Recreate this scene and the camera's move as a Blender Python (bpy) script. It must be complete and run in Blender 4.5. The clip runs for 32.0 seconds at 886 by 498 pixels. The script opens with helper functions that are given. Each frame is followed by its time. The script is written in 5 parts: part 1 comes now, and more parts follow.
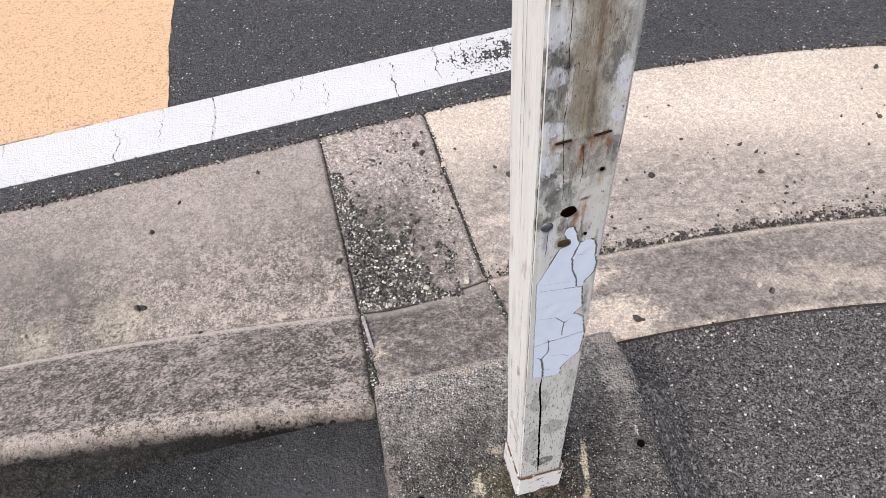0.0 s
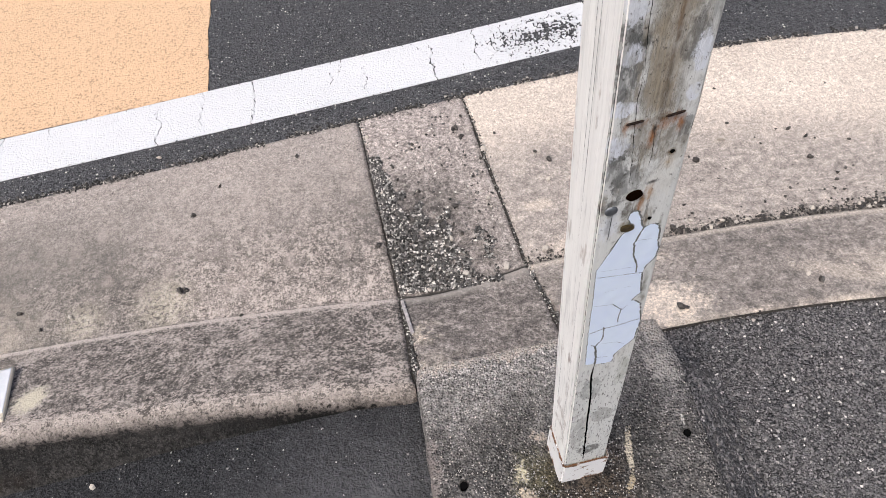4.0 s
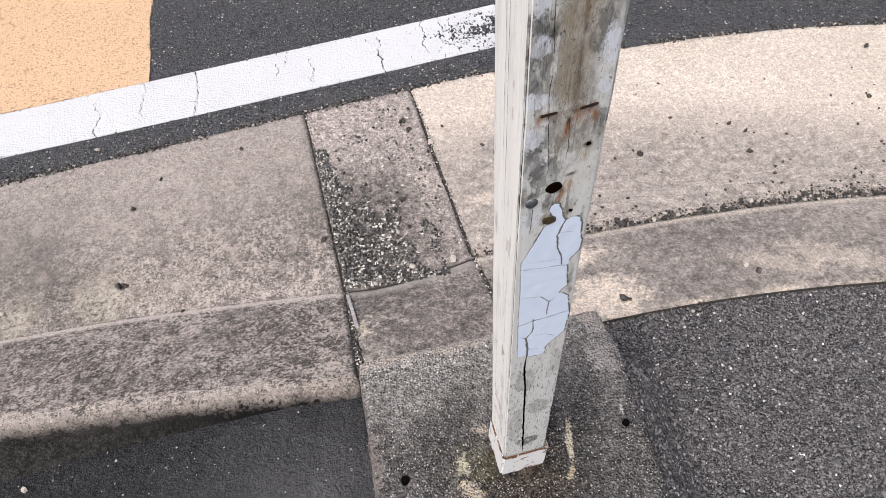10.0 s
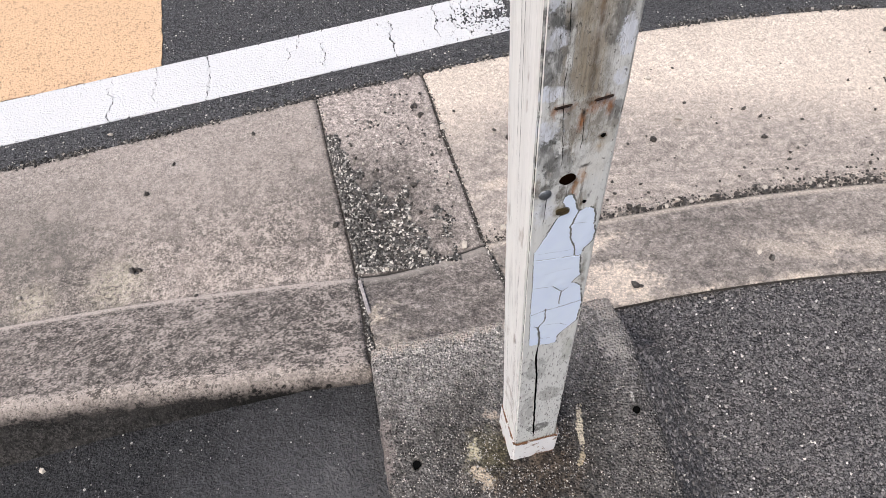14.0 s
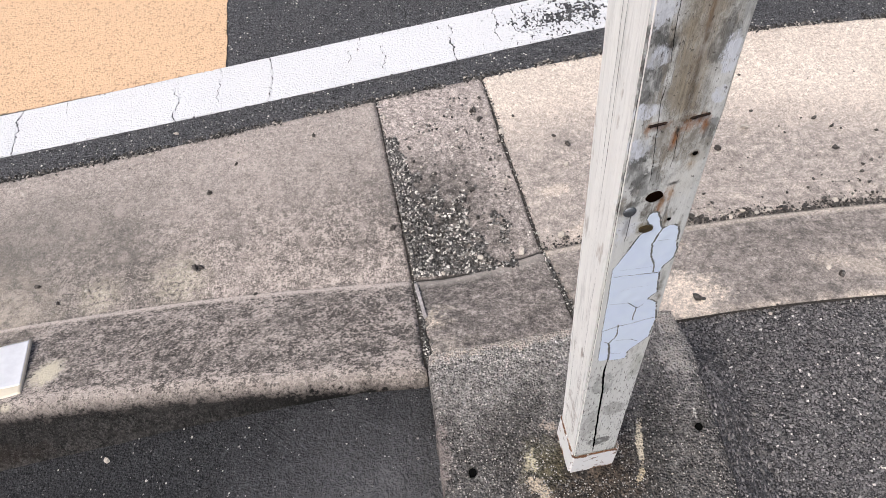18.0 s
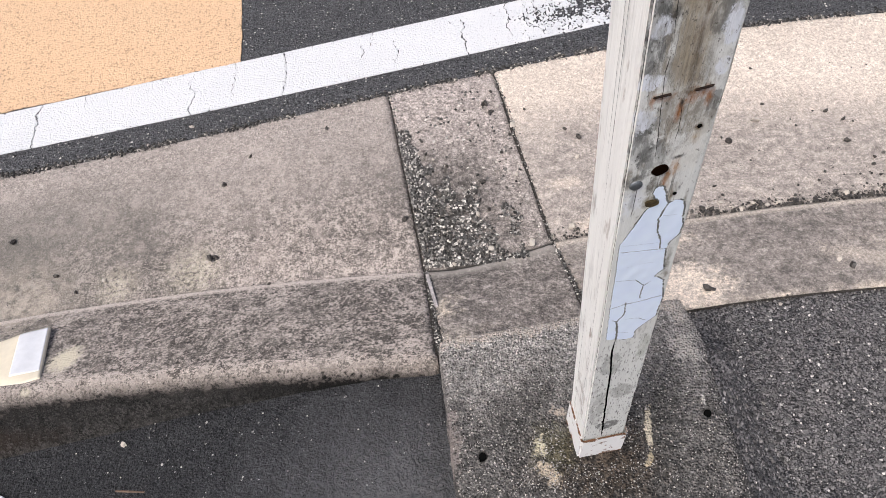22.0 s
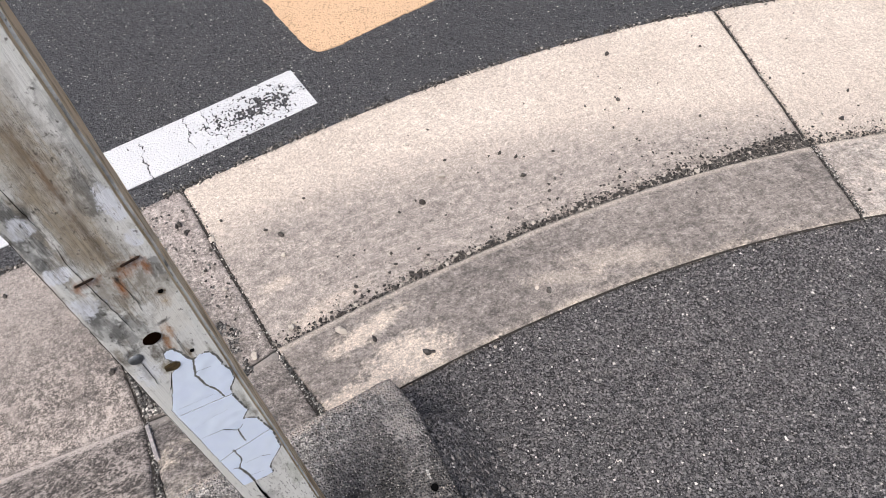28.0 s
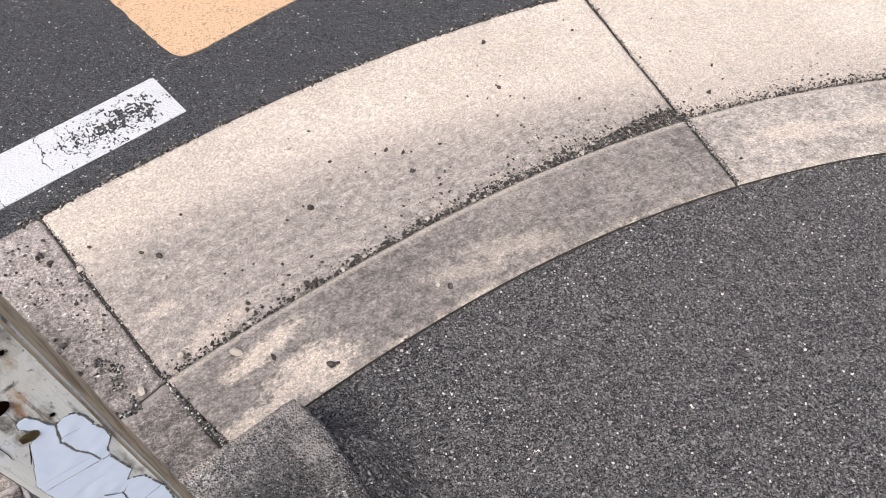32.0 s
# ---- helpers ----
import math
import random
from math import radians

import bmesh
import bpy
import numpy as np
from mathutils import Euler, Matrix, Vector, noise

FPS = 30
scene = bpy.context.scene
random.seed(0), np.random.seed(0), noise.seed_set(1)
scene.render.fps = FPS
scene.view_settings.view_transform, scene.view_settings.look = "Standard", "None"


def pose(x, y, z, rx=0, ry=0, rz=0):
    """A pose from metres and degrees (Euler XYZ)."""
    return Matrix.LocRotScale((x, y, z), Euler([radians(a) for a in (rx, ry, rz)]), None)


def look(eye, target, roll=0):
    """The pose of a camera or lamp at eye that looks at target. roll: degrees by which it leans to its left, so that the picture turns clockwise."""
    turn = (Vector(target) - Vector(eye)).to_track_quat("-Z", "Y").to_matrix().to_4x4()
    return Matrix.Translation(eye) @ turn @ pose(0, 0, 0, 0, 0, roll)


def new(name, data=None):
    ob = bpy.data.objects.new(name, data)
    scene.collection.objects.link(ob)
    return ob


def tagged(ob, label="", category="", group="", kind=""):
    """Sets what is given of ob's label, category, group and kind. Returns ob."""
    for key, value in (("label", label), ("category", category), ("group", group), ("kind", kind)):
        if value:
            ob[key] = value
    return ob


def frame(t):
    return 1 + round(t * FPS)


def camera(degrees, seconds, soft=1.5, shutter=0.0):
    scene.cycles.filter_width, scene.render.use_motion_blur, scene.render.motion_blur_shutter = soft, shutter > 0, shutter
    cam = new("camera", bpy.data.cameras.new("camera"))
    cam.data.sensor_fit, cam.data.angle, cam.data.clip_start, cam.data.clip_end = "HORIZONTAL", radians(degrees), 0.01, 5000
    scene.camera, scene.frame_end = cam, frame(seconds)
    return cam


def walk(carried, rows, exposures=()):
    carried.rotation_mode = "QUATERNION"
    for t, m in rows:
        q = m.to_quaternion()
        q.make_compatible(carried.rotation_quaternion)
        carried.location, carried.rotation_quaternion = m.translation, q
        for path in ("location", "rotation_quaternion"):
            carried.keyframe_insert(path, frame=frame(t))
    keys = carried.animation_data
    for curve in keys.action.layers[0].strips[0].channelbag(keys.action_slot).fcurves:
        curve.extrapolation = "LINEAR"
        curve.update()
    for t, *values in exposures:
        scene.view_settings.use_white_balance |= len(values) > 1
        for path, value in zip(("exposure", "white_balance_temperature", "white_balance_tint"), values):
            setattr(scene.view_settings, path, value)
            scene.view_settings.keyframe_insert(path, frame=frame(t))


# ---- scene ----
cam = camera(64.6, 32.0, 0.65)
PATH = [
    (0, (0.0576, 0.0288, 1.3008), (0.1356, 1.4556, -0.6276), -3.3),
    (0.5, (0.0612, 0.0264, 1.2924), (0.1332, 1.4328, -0.6504), -3.3),
    (1, (0.0636, 0.0168, 1.29), (0.1344, 1.4004, -0.6708), -2.9),
    (1.5, (0.0552, 0.0252, 1.2852), (0.1152, 1.392, -0.6864), -2.6),
    (2, (0.054, 0.0288, 1.2948), (0.0984, 1.3968, -0.6756), -2.7),
    (2.5, (0.048, 0.0348, 1.2972), (0.072, 1.4124, -0.6684), -3.5),
    (3, (0.0372, 0.0372, 1.3056), (0.0456, 1.428, -0.6504), -4.4),
    (3.5, (0.03, 0.0372, 1.2972), (0.0276, 1.4364, -0.6528), -5.4),
    (5.5, (0.0468, 0.0336, 1.2888), (-0.066, 1.4004, -0.6816), -7.5),
    (6, (0.0156, 0.0348, 1.2888), (-0.1188, 1.4004, -0.6792), -7.2),
    (6.5, (0.0156, 0.0372, 1.2948), (-0.0972, 1.41, -0.6696), -6.5),
    (7, (0.036, 0.0456, 1.2888), (-0.024, 1.4256, -0.6732), -5.7),
    (7.5, (0.0612, 0.0528, 1.2816), (0.0744, 1.4364, -0.6792), -4.6),
    (8, (0.0624, 0.054, 1.284), (0.1356, 1.4328, -0.6792), -3.4),
    (8.5, (0.0636, 0.0444, 1.284), (0.1656, 1.416, -0.6828), -2.6),
    (9, (0.066, 0.0396, 1.284), (0.174, 1.404, -0.6876), -2.1),
    (9.5, (0.0612, 0.0432, 1.2852), (0.1692, 1.4052, -0.6876), -2.0),
    (10, (0.0636, 0.036, 1.2864), (0.1728, 1.4016, -0.684), -1.9),
    (10.5, (0.0684, 0.024, 1.29), (0.18, 1.3968, -0.6768), -2.1),
    (11, (0.0732, 0.0228, 1.2972), (0.1812, 1.4028, -0.6624), -2.4),
    (11.5, (0.072, 0.0336, 1.296), (0.1704, 1.4136, -0.6648), -3.0),
    (12, (0.0648, 0.0408, 1.296), (0.1548, 1.4136, -0.6708), -3.5),
    (12.5, (0.0624, 0.042, 1.2936), (0.1428, 1.4004, -0.684), -3.7),
    (13, (0.0672, 0.0396, 1.2912), (0.144, 1.3788, -0.6984), -3.7),
    (13.5, (0.0636, 0.0408, 1.29), (0.138, 1.3644, -0.7104), -3.3),
    (15.5, (0.06, 0.0396, 1.296), (0.096, 1.362, -0.708), -3.0),
    (16, (0.0504, 0.0348, 1.296), (0.0648, 1.3644, -0.7032), -3.5),
    (16.5, (0.0504, 0.0408, 1.2876), (0.0372, 1.3692, -0.7116), -4.2),
    (17, (0.0372, 0.0444, 1.29), (-0.0072, 1.3716, -0.7092), -5.0),
    (17.5, (0.0408, 0.0504, 1.2852), (-0.0324, 1.3764, -0.714), -6.1),
    (18, (0.0348, 0.054, 1.2948), (-0.048, 1.386, -0.6996), -6.9),
    (18.5, (0.0504, 0.0456, 1.2888), (-0.0168, 1.3884, -0.6996), -7.1),
    (19, (0.0624, 0.0372, 1.2876), (0.024, 1.3872, -0.696), -6.8),
    (19.5, (0.0672, 0.036, 1.29), (0.0576, 1.3932, -0.6888), -6.4),
    (20, (0.0588, 0.042, 1.296), (0.0636, 1.4064, -0.678), -6.2),
    (20.5, (0.06, 0.0456, 1.2936), (0.048, 1.4124, -0.6792), -6.5),
    (21, (0.0576, 0.0408, 1.296), (0.012, 1.4004, -0.6816), -7.1),
    (21.5, (0.0552, 0.0312, 1.2912), (-0.0276, 1.3812, -0.6912), -7.6),
    (22, (0.0348, 0.0264, 1.2948), (-0.0876, 1.3632, -0.6948), -8.1),
    (22.5, (0.0348, 0.0288, 1.2924), (-0.1248, 1.3524, -0.7032), -8.7),
    (23, (0.042, 0.0216, 1.2936), (-0.144, 1.3428, -0.7008), -9.1),
    (23.5, (0.0444, 0.0192, 1.2936), (-0.1512, 1.3452, -0.6972), -9.1),
    (24, (0.0468, 0.0288, 1.2936), (-0.1356, 1.3656, -0.69), -8.5),
    (24.5, (0.0564, 0.0396, 1.29), (-0.084, 1.398, -0.684), -7.6),
    (25, (0.0684, 0.0408, 1.2924), (0.0108, 1.4196, -0.6696), -6.3),
    (25.5, (0.0936, 0.0348, 1.2972), (0.1476, 1.44, -0.648), -4.9),
    (27.5, (0.2232, 0.006, 1.308), (0.642, 1.428, -0.5796), -3.9),
    (28, (0.2856, 0.0444, 1.2996), (0.7968, 1.4292, -0.5928), -3.6),
    (28.5, (0.3012, 0.0684, 1.2936), (0.8844, 1.4076, -0.612), -3.1),
    (29, (0.3132, 0.0696, 1.284), (0.978, 1.3572, -0.6288), -1.9),
    (29.5, (0.3264, 0.0684, 1.2924), (1.0812, 1.3056, -0.6216), -0.3),
    (30, (0.3324, 0.0672, 1.2828), (1.1545, 1.2695, -0.6235), 1.5),
    (30.5, (0.336, 0.066, 1.2732), (1.2336, 1.2204, -0.63), 3.3),
    (31, (0.318, 0.0624, 1.2672), (1.2264, 1.2132, -0.6336), 4.1),
    (31.5, (0.2988, 0.0792, 1.2648), (1.182, 1.2432, -0.6384), 3.9),
    (32, (0.2988, 0.0828, 1.266), (1.1244, 1.2864, -0.6384), 2.1),
]
walk(cam, [(t, look(eye, target, roll)) for t, eye, target, roll in PATH])

# ---- light ----
world = bpy.data.worlds.new("overcast")
scene.world = world
world.use_nodes = True
wn = world.node_tree.nodes
sky = wn.new("ShaderNodeTexSky")
sky.sky_type, sky.sun_disc = "NISHITA", False
sky.sun_elevation, sky.sun_rotation = radians(59), radians(-138.5)
sky.air_density, sky.dust_density, sky.ozone_density = 0.6, 5.0, 1.0
world.node_tree.links.new(sky.outputs[0], wn["Background"].inputs[0])
wn["Background"].inputs[1].default_value = 0.157
sun = new("sun", bpy.data.lights.new("sun", "SUN"))
sun.data.energy, sun.data.angle, sun.data.color = 2.68, radians(34), (1.0, 0.995, 0.988)
sun.matrix_world = look((-1.15, -1.3, 2.9), (0, 0, 0))
scene.view_settings.exposure = 0.0


# ---- materials ----
class Shader:
    """A small helper round one node material."""

    def __init__(self, name):
        self.m = bpy.data.materials.new(name)
        self.m.use_nodes = True
        self.t = self.m.node_tree
        self.b = self.t.nodes["Principled BSDF"]
        self.co = self.t.nodes.new("ShaderNodeTexCoord").outputs["Object"]

    def link(self, a, b):
        self.t.links.new(a, b)

    def noise(self, scale, detail=4.0, rough=0.6, co=None):
        n = self.t.nodes.new("ShaderNodeTexNoise")
        n.inputs["Scale"].default_value, n.inputs["Detail"].default_value, n.inputs["Roughness"].default_value = scale, detail, rough
        self.link(co or self.co, n.inputs["Vector"])
        return n.outputs["Fac"]

    def cells(self, scale, feature="F1", co=None, out="Distance"):
        n = self.t.nodes.new("ShaderNodeTexVoronoi")
        n.feature = feature
        n.inputs["Scale"].default_value = scale
        self.link(co or self.co, n.inputs["Vector"])
        return n.outputs[out]

    def stretch(self, sx, sy, sz, loc=(0, 0, 0)):
        n = self.t.nodes.new("ShaderNodeMapping")
        n.inputs["Scale"].default_value, n.inputs["Location"].default_value = (sx, sy, sz), loc
        self.link(self.co, n.inputs["Vector"])
        return n.outputs[0]

    def ramp(self, fac, lo, hi, a=0.0, b=1.0):
        n = self.t.nodes.new("ShaderNodeMapRange")
        n.clamp = True
        for k, v in zip(("From Min", "From Max", "To Min", "To Max"), (lo, hi, a, b)):
            n.inputs[k].default_value = v
        self.link(fac, n.inputs["Value"])
        return n.outputs[0]

    def sum(self, a, b, op="ADD"):
        n = self.t.nodes.new("ShaderNodeMath")
        n.operation = op
        for i, v in enumerate((a, b)):
            if isinstance(v, (int, float)):
                n.inputs[i].default_value = v
            else:
                self.link(v, n.inputs[i])
        return n.outputs[0]

    def mix(self, fac, a, b, mode="MIX"):
        n = self.t.nodes.new("ShaderNodeMix")
        n.data_type, n.blend_type = "RGBA", mode
        for i, v in ((0, fac), (6, a), (7, b)):
            if isinstance(v, tuple):
                n.inputs[i].default_value = (*v, 1.0)
            elif isinstance(v, (int, float)):
                n.inputs[i].default_value = v
            else:
                self.link(v, n.inputs[i])
        return n.outputs[2]

    def split(self, colour):
        n = self.t.nodes.new("ShaderNodeSeparateColor")
        self.link(colour, n.inputs[0])
        return n.outputs

    def attr(self, name):
        n = self.t.nodes.new("ShaderNodeAttribute")
        n.attribute_name = name
        return n.outputs["Fac"]

    def spot(self, place, radius):
        """1 at a place, falling to 0 at the radius."""
        n = self.t.nodes.new("ShaderNodeVectorMath")
        n.operation = "DISTANCE"
        n.inputs[1].default_value = place
        self.link(self.co, n.inputs[0])
        return self.ramp(n.outputs["Value"], radius, radius * 0.25)

    def blot(self, place, radii, turn, warp, amount=0.7, soft=0.3):
        """A ragged patch: 1 inside an oval whose edge wanders with warp."""
        n = self.t.nodes.new("ShaderNodeMapping")
        n.vector_type = "TEXTURE"
        n.inputs["Location"].default_value, n.inputs["Scale"].default_value = place, radii
        n.inputs["Rotation"].default_value = tuple(radians(a) for a in turn)
        self.link(self.co, n.inputs["Vector"])
        m = self.t.nodes.new("ShaderNodeVectorMath")
        m.operation = "LENGTH"
        self.link(n.outputs[0], m.inputs[0])
        inner = self.sum(1.0, m.outputs["Value"], "SUBTRACT")
        return self.ramp(self.sum(inner, self.sum(self.sum(warp, -0.5), amount * 2, "MULTIPLY")), 0.0, soft)

    def axis(self, which):
        n = self.t.nodes.new("ShaderNodeSeparateXYZ")
        self.link(self.co, n.inputs[0])
        return n.outputs[which]

    def done(self, colour, rough=0.9, height=None, strength=0.5, dist=0.002, spec=0.3, metal=0.0):
        for key, v in (("Base Color", colour), ("Roughness", rough), ("Specular IOR Level", spec), ("Metallic", metal)):
            if isinstance(v, tuple):
                self.b.inputs[key].default_value = (*v, 1.0)
            elif isinstance(v, (int, float)):
                self.b.inputs[key].default_value = v
            else:
                self.link(v, self.b.inputs[key])
        if height is not None:
            n = self.t.nodes.new("ShaderNodeBump")
            n.inputs["Strength"].default_value, n.inputs["Distance"].default_value = strength, dist
            self.link(height, n.inputs["Height"])
            self.link(n.outputs[0], self.b.inputs["Normal"])
        return self.m


def asphalt(name, dark, light, chips, relief, cell=170, rough_lumps=0.0, sheen_patch=None):
    """Bitumen with stones of differing greys, pale chips and dark gaps."""
    s = Shader(name)
    fine, grain, lump = s.noise(330, 2, 0.5), s.noise(120, 3, 0.6), s.noise(48, 4, 0.65)
    tone = s.noise(5.0, 5)
    seed = s.split(s.cells(cell, out="Color"))
    mean = tuple((a + b) / 2 for a, b in zip(dark, light))
    c = s.mix(s.ramp(tone, 0.3, 0.7), tuple(v * 0.85 for v in mean), mean)
    c = s.mix(s.sum(s.ramp(grain, 0.50, 0.36), 0.8, "MULTIPLY"), c, dark)
    c = s.mix(s.sum(s.ramp(grain, 0.52, 0.66), 0.8, "MULTIPLY"), c, light)
    c = s.mix(s.sum(s.ramp(lump, 0.48, 0.36), 0.75, "MULTIPLY"), c, tuple(v * 0.45 for v in dark))
    c = s.mix(s.sum(s.ramp(seed[0], 0.62, 0.9), s.ramp(s.cells(cell), 0.52, 0.30), "MULTIPLY"), c, tuple(v * 1.35 for v in light))
    c = s.mix(s.sum(s.ramp(seed[0], 0.38, 0.1), s.ramp(s.cells(cell), 0.52, 0.30), "MULTIPLY"), c, tuple(v * 0.4 for v in dark))
    c = s.mix(s.sum(s.ramp(fine, 0.55, 0.64), 0.8, "MULTIPLY"), c, tuple(v * 1.5 for v in light))
    c = s.mix(s.sum(s.ramp(fine, 0.46, 0.37), 0.9, "MULTIPLY"), c, tuple(v * 0.25 for v in dark))
    for scale, share in ((170, chips * 1.4), (105, chips)):
        pick = s.split(s.cells(scale, out="Color"))
        chip = s.sum(s.ramp(s.cells(scale), 0.36, 0.26), s.ramp(pick[0], 1 - share, 1.003 - share), "MULTIPLY")
        c = s.mix(chip, c, s.mix(pick[1], (0.25, 0.24, 0.22), (0.80, 0.77, 0.71)))
    h = s.sum(s.sum(fine, s.sum(grain, 1.8, "MULTIPLY")), s.sum(lump, 3.0, "MULTIPLY"))
    if rough_lumps:
        warp = s.t.nodes.new("ShaderNodeVectorMath")
        warp.operation = "MULTIPLY_ADD"
        jog = s.t.nodes.new("ShaderNodeTexNoise")
        jog.inputs["Scale"].default_value = 90
        s.link(s.co, jog.inputs["Vector"])
        s.link(jog.outputs["Color"], warp.inputs[0])
        warp.inputs[1].default_value = (0.012, 0.012, 0.012)
        s.link(s.co, warp.inputs[2])
        gap = s.ramp(s.cells(62, "DISTANCE_TO_EDGE", warp.outputs[0]), 0.10, 0.015)
        gap = s.sum(gap, s.ramp(s.noise(44, 3), 0.47, 0.60), "MULTIPLY")
        c = s.mix(s.sum(gap, 0.45 * rough_lumps, "MULTIPLY"), c, tuple(v * 0.25 for v in dark))
        worn = s.noise(9, 5, 0.65, s.stretch(1, 1, 1, (4, 2, 0)))
        c = s.mix(s.ramp(worn, 0.40, 0.64, 0.0, 0.18 * rough_lumps), c, tuple(v * 0.5 for v in mean))
        h = s.sum(h, s.sum(gap, -1.5 * rough_lumps, "MULTIPLY"))
    # Sky sheen beside the footing, painted as a paler oval in the colour.
    if sheen_patch:
        dust_sheen = s.blot(sheen_patch[0], sheen_patch[1], (0, 0, 0), s.noise(7, 5, 0.65), 0.5, 0.9)
        c = s.mix(s.sum(dust_sheen, 0.85, "MULTIPLY"), c, s.mix(grain, (0.05, 0.05, 0.053), (0.17, 0.169, 0.175)))
    return s.done(c, 0.82, h, 1.0, relief, 0.35)


def speckle(s, c, pale, dark, amount, scale=300, cloud=0.7):
    """Salt and pepper grain of washed concrete, at three sizes."""
    f, g, m = s.noise(scale, 3, 0.6), s.noise(scale * 0.42, 4, 0.65), s.noise(scale * 0.17, 5, 0.72)
    for n, k in ((m, 0.5 + cloud), (g, 1.0), (f, 1.0)):
        a = amount * k
        c = s.mix(1.0, c, s.ramp(n, 0.32, 0.68, max(0.15, 1 - 1.25 * a), 1 + 1.25 * a), "MULTIPLY")
    pick = s.split(s.cells(scale * 0.62, out="Color"))
    dot = s.ramp(s.cells(scale * 0.62), 0.42, 0.22)
    c = s.mix(s.sum(dot, s.ramp(pick[0], 0.86, 1.0, 0.0, min(1.0, amount * 1.6)), "MULTIPLY"), c, tuple(min(0.9, v * 1.15) for v in pale))
    c = s.mix(s.sum(dot, s.ramp(pick[1], 0.88, 1.0, 0.0, min(1.0, amount * 1.6)), "MULTIPLY"), c, tuple(v * 0.7 for v in dark))
    return c, f, g


def concrete_west():
    s = Shader("weathered_concrete")
    v, big, mid = s.attr("across"), s.noise(3.0, 6, 0.62), s.noise(48, 5, 0.72)
    worm = s.sum(s.noise(150, 4, 0.7), s.sum(s.sum(s.noise(30, 6, 0.72), -0.5), 0.4, "MULTIPLY"))
    blotch = s.sum(big, s.sum(mid, 0.6, "MULTIPLY"))
    chan = s.mix(s.ramp(blotch, 0.66, 0.94), (0.12, 0.107, 0.097), (0.265, 0.232, 0.21))
    chan = s.mix(s.ramp(v, 0.75, 0.15, 0.0, 0.55), chan, (0.39, 0.345, 0.315))
    face = s.mix(s.ramp(s.sum(mid, s.sum(big, 0.4, "MULTIPLY")), 0.62, 0.82), (0.098, 0.088, 0.079), (0.225, 0.199, 0.179))
    face = s.mix(s.sum(s.ramp(v, 1.52, 1.68), s.ramp(s.sum(mid, s.sum(worm, 0.8, "MULTIPLY")), 0.80, 1.02, 0.1, 1.0), "MULTIPLY"), face, (0.50, 0.43, 0.38))
    # Near face below the nose: dark soil, deepened to hold the face's shade.
    soil_shade = s.mix(s.ramp(s.noise(26, 7, 0.75), 0.40, 0.68), (0.003, 0.0026, 0.0023), (0.018, 0.016, 0.0145))
    c = s.mix(s.ramp(v, 0.995, 1.005), chan, face)
    calm, f, g = speckle(s, c, (0.52, 0.46, 0.42), (0.15, 0.133, 0.122), 0.30, 420, 0.15)
    c, f, g = speckle(s, c, (0.48, 0.42, 0.378), (0.072, 0.063, 0.057), 0.38, 300, 0.2)
    c = s.mix(s.ramp(s.sum(v, s.sum(s.sum(big, -0.5), 0.9, "MULTIPLY")), 0.25, 0.85), calm, c)
    area = s.sum(s.sum(s.sum(mid, -0.5), 0.22, "MULTIPLY"), s.sum(s.sum(s.noise(13, 5, 0.65), -0.5), 0.45, "MULTIPLY"))
    fleck = s.sum(s.ramp(s.sum(worm, area), 0.47, 0.65), s.ramp(v, 0.20, 1.0, 0.25, 0.9), "MULTIPLY")
    c = s.mix(fleck, c, (0.56, 0.485, 0.435))
    blots = s.noise(1.0, 6, 0.72, s.stretch(13, 13, 13, (5, 1, 0)))
    c = s.mix(s.sum(s.ramp(blots, 0.55, 0.66), s.ramp(v, 1.0, 0.9, 0.2, 0.5), "MULTIPLY"), c, (0.46, 0.395, 0.355))
    ragged = s.sum(v, s.sum(s.sum(mid, s.sum(worm, -1.0)), 0.20, "MULTIPLY"))
    sand = s.sum(s.spot((-1.02, 0.815, -0.02), 0.17), s.ramp(s.noise(40, 4), 0.34, 0.62), "MULTIPLY")
    murk = s.sum(s.ramp(s.sum(s.axis(0), s.sum(s.sum(big, -0.5), 0.6, "MULTIPLY")), -0.55, -1.0, 0.0, 0.55), s.sum(s.ramp(v, 0.1, 0.5), s.ramp(v, 1.0, 0.99), "MULTIPLY"), "MULTIPLY")
    c = s.mix(murk, c, (0.125, 0.118, 0.104))
    c = s.mix(s.sum(sand, 0.65, "MULTIPLY"), c, (0.46, 0.40, 0.335))
    for p, r in (((-0.822, 0.650, 0.065), 0.040), ((-0.852, 0.568, 0.09), 0.013), ((-0.80, 0.875, -0.03), 0.06), ((-0.62, 0.90, -0.03), 0.09)):
        lichen = s.sum(s.spot(p, r), s.ramp(s.noise(100, 4), 0.42, 0.52), "MULTIPLY")
        c = s.mix(s.sum(lichen, 0.8 if r < 0.05 else 0.4, "MULTIPLY"), c, (0.62, 0.56, 0.44))
    patch_a = s.blot((-0.812, 0.655, 0.06), (0.034, 0.05, 0.05), (0, 0, 0), s.noise(100, 5, 0.7), 0.8, 0.5)
    c = s.mix(s.sum(patch_a, 0.9, "MULTIPLY"), c, (0.66, 0.60, 0.47))
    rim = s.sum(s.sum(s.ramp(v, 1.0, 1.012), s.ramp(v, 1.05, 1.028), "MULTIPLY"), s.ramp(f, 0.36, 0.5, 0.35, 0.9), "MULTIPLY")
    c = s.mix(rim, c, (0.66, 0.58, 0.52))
    ash = s.blot((-0.62, 0.51, 0.03), (0.36, 0.30, 0.20), (0, 0, 0), s.noise(9, 5, 0.7), 0.7, 0.7)
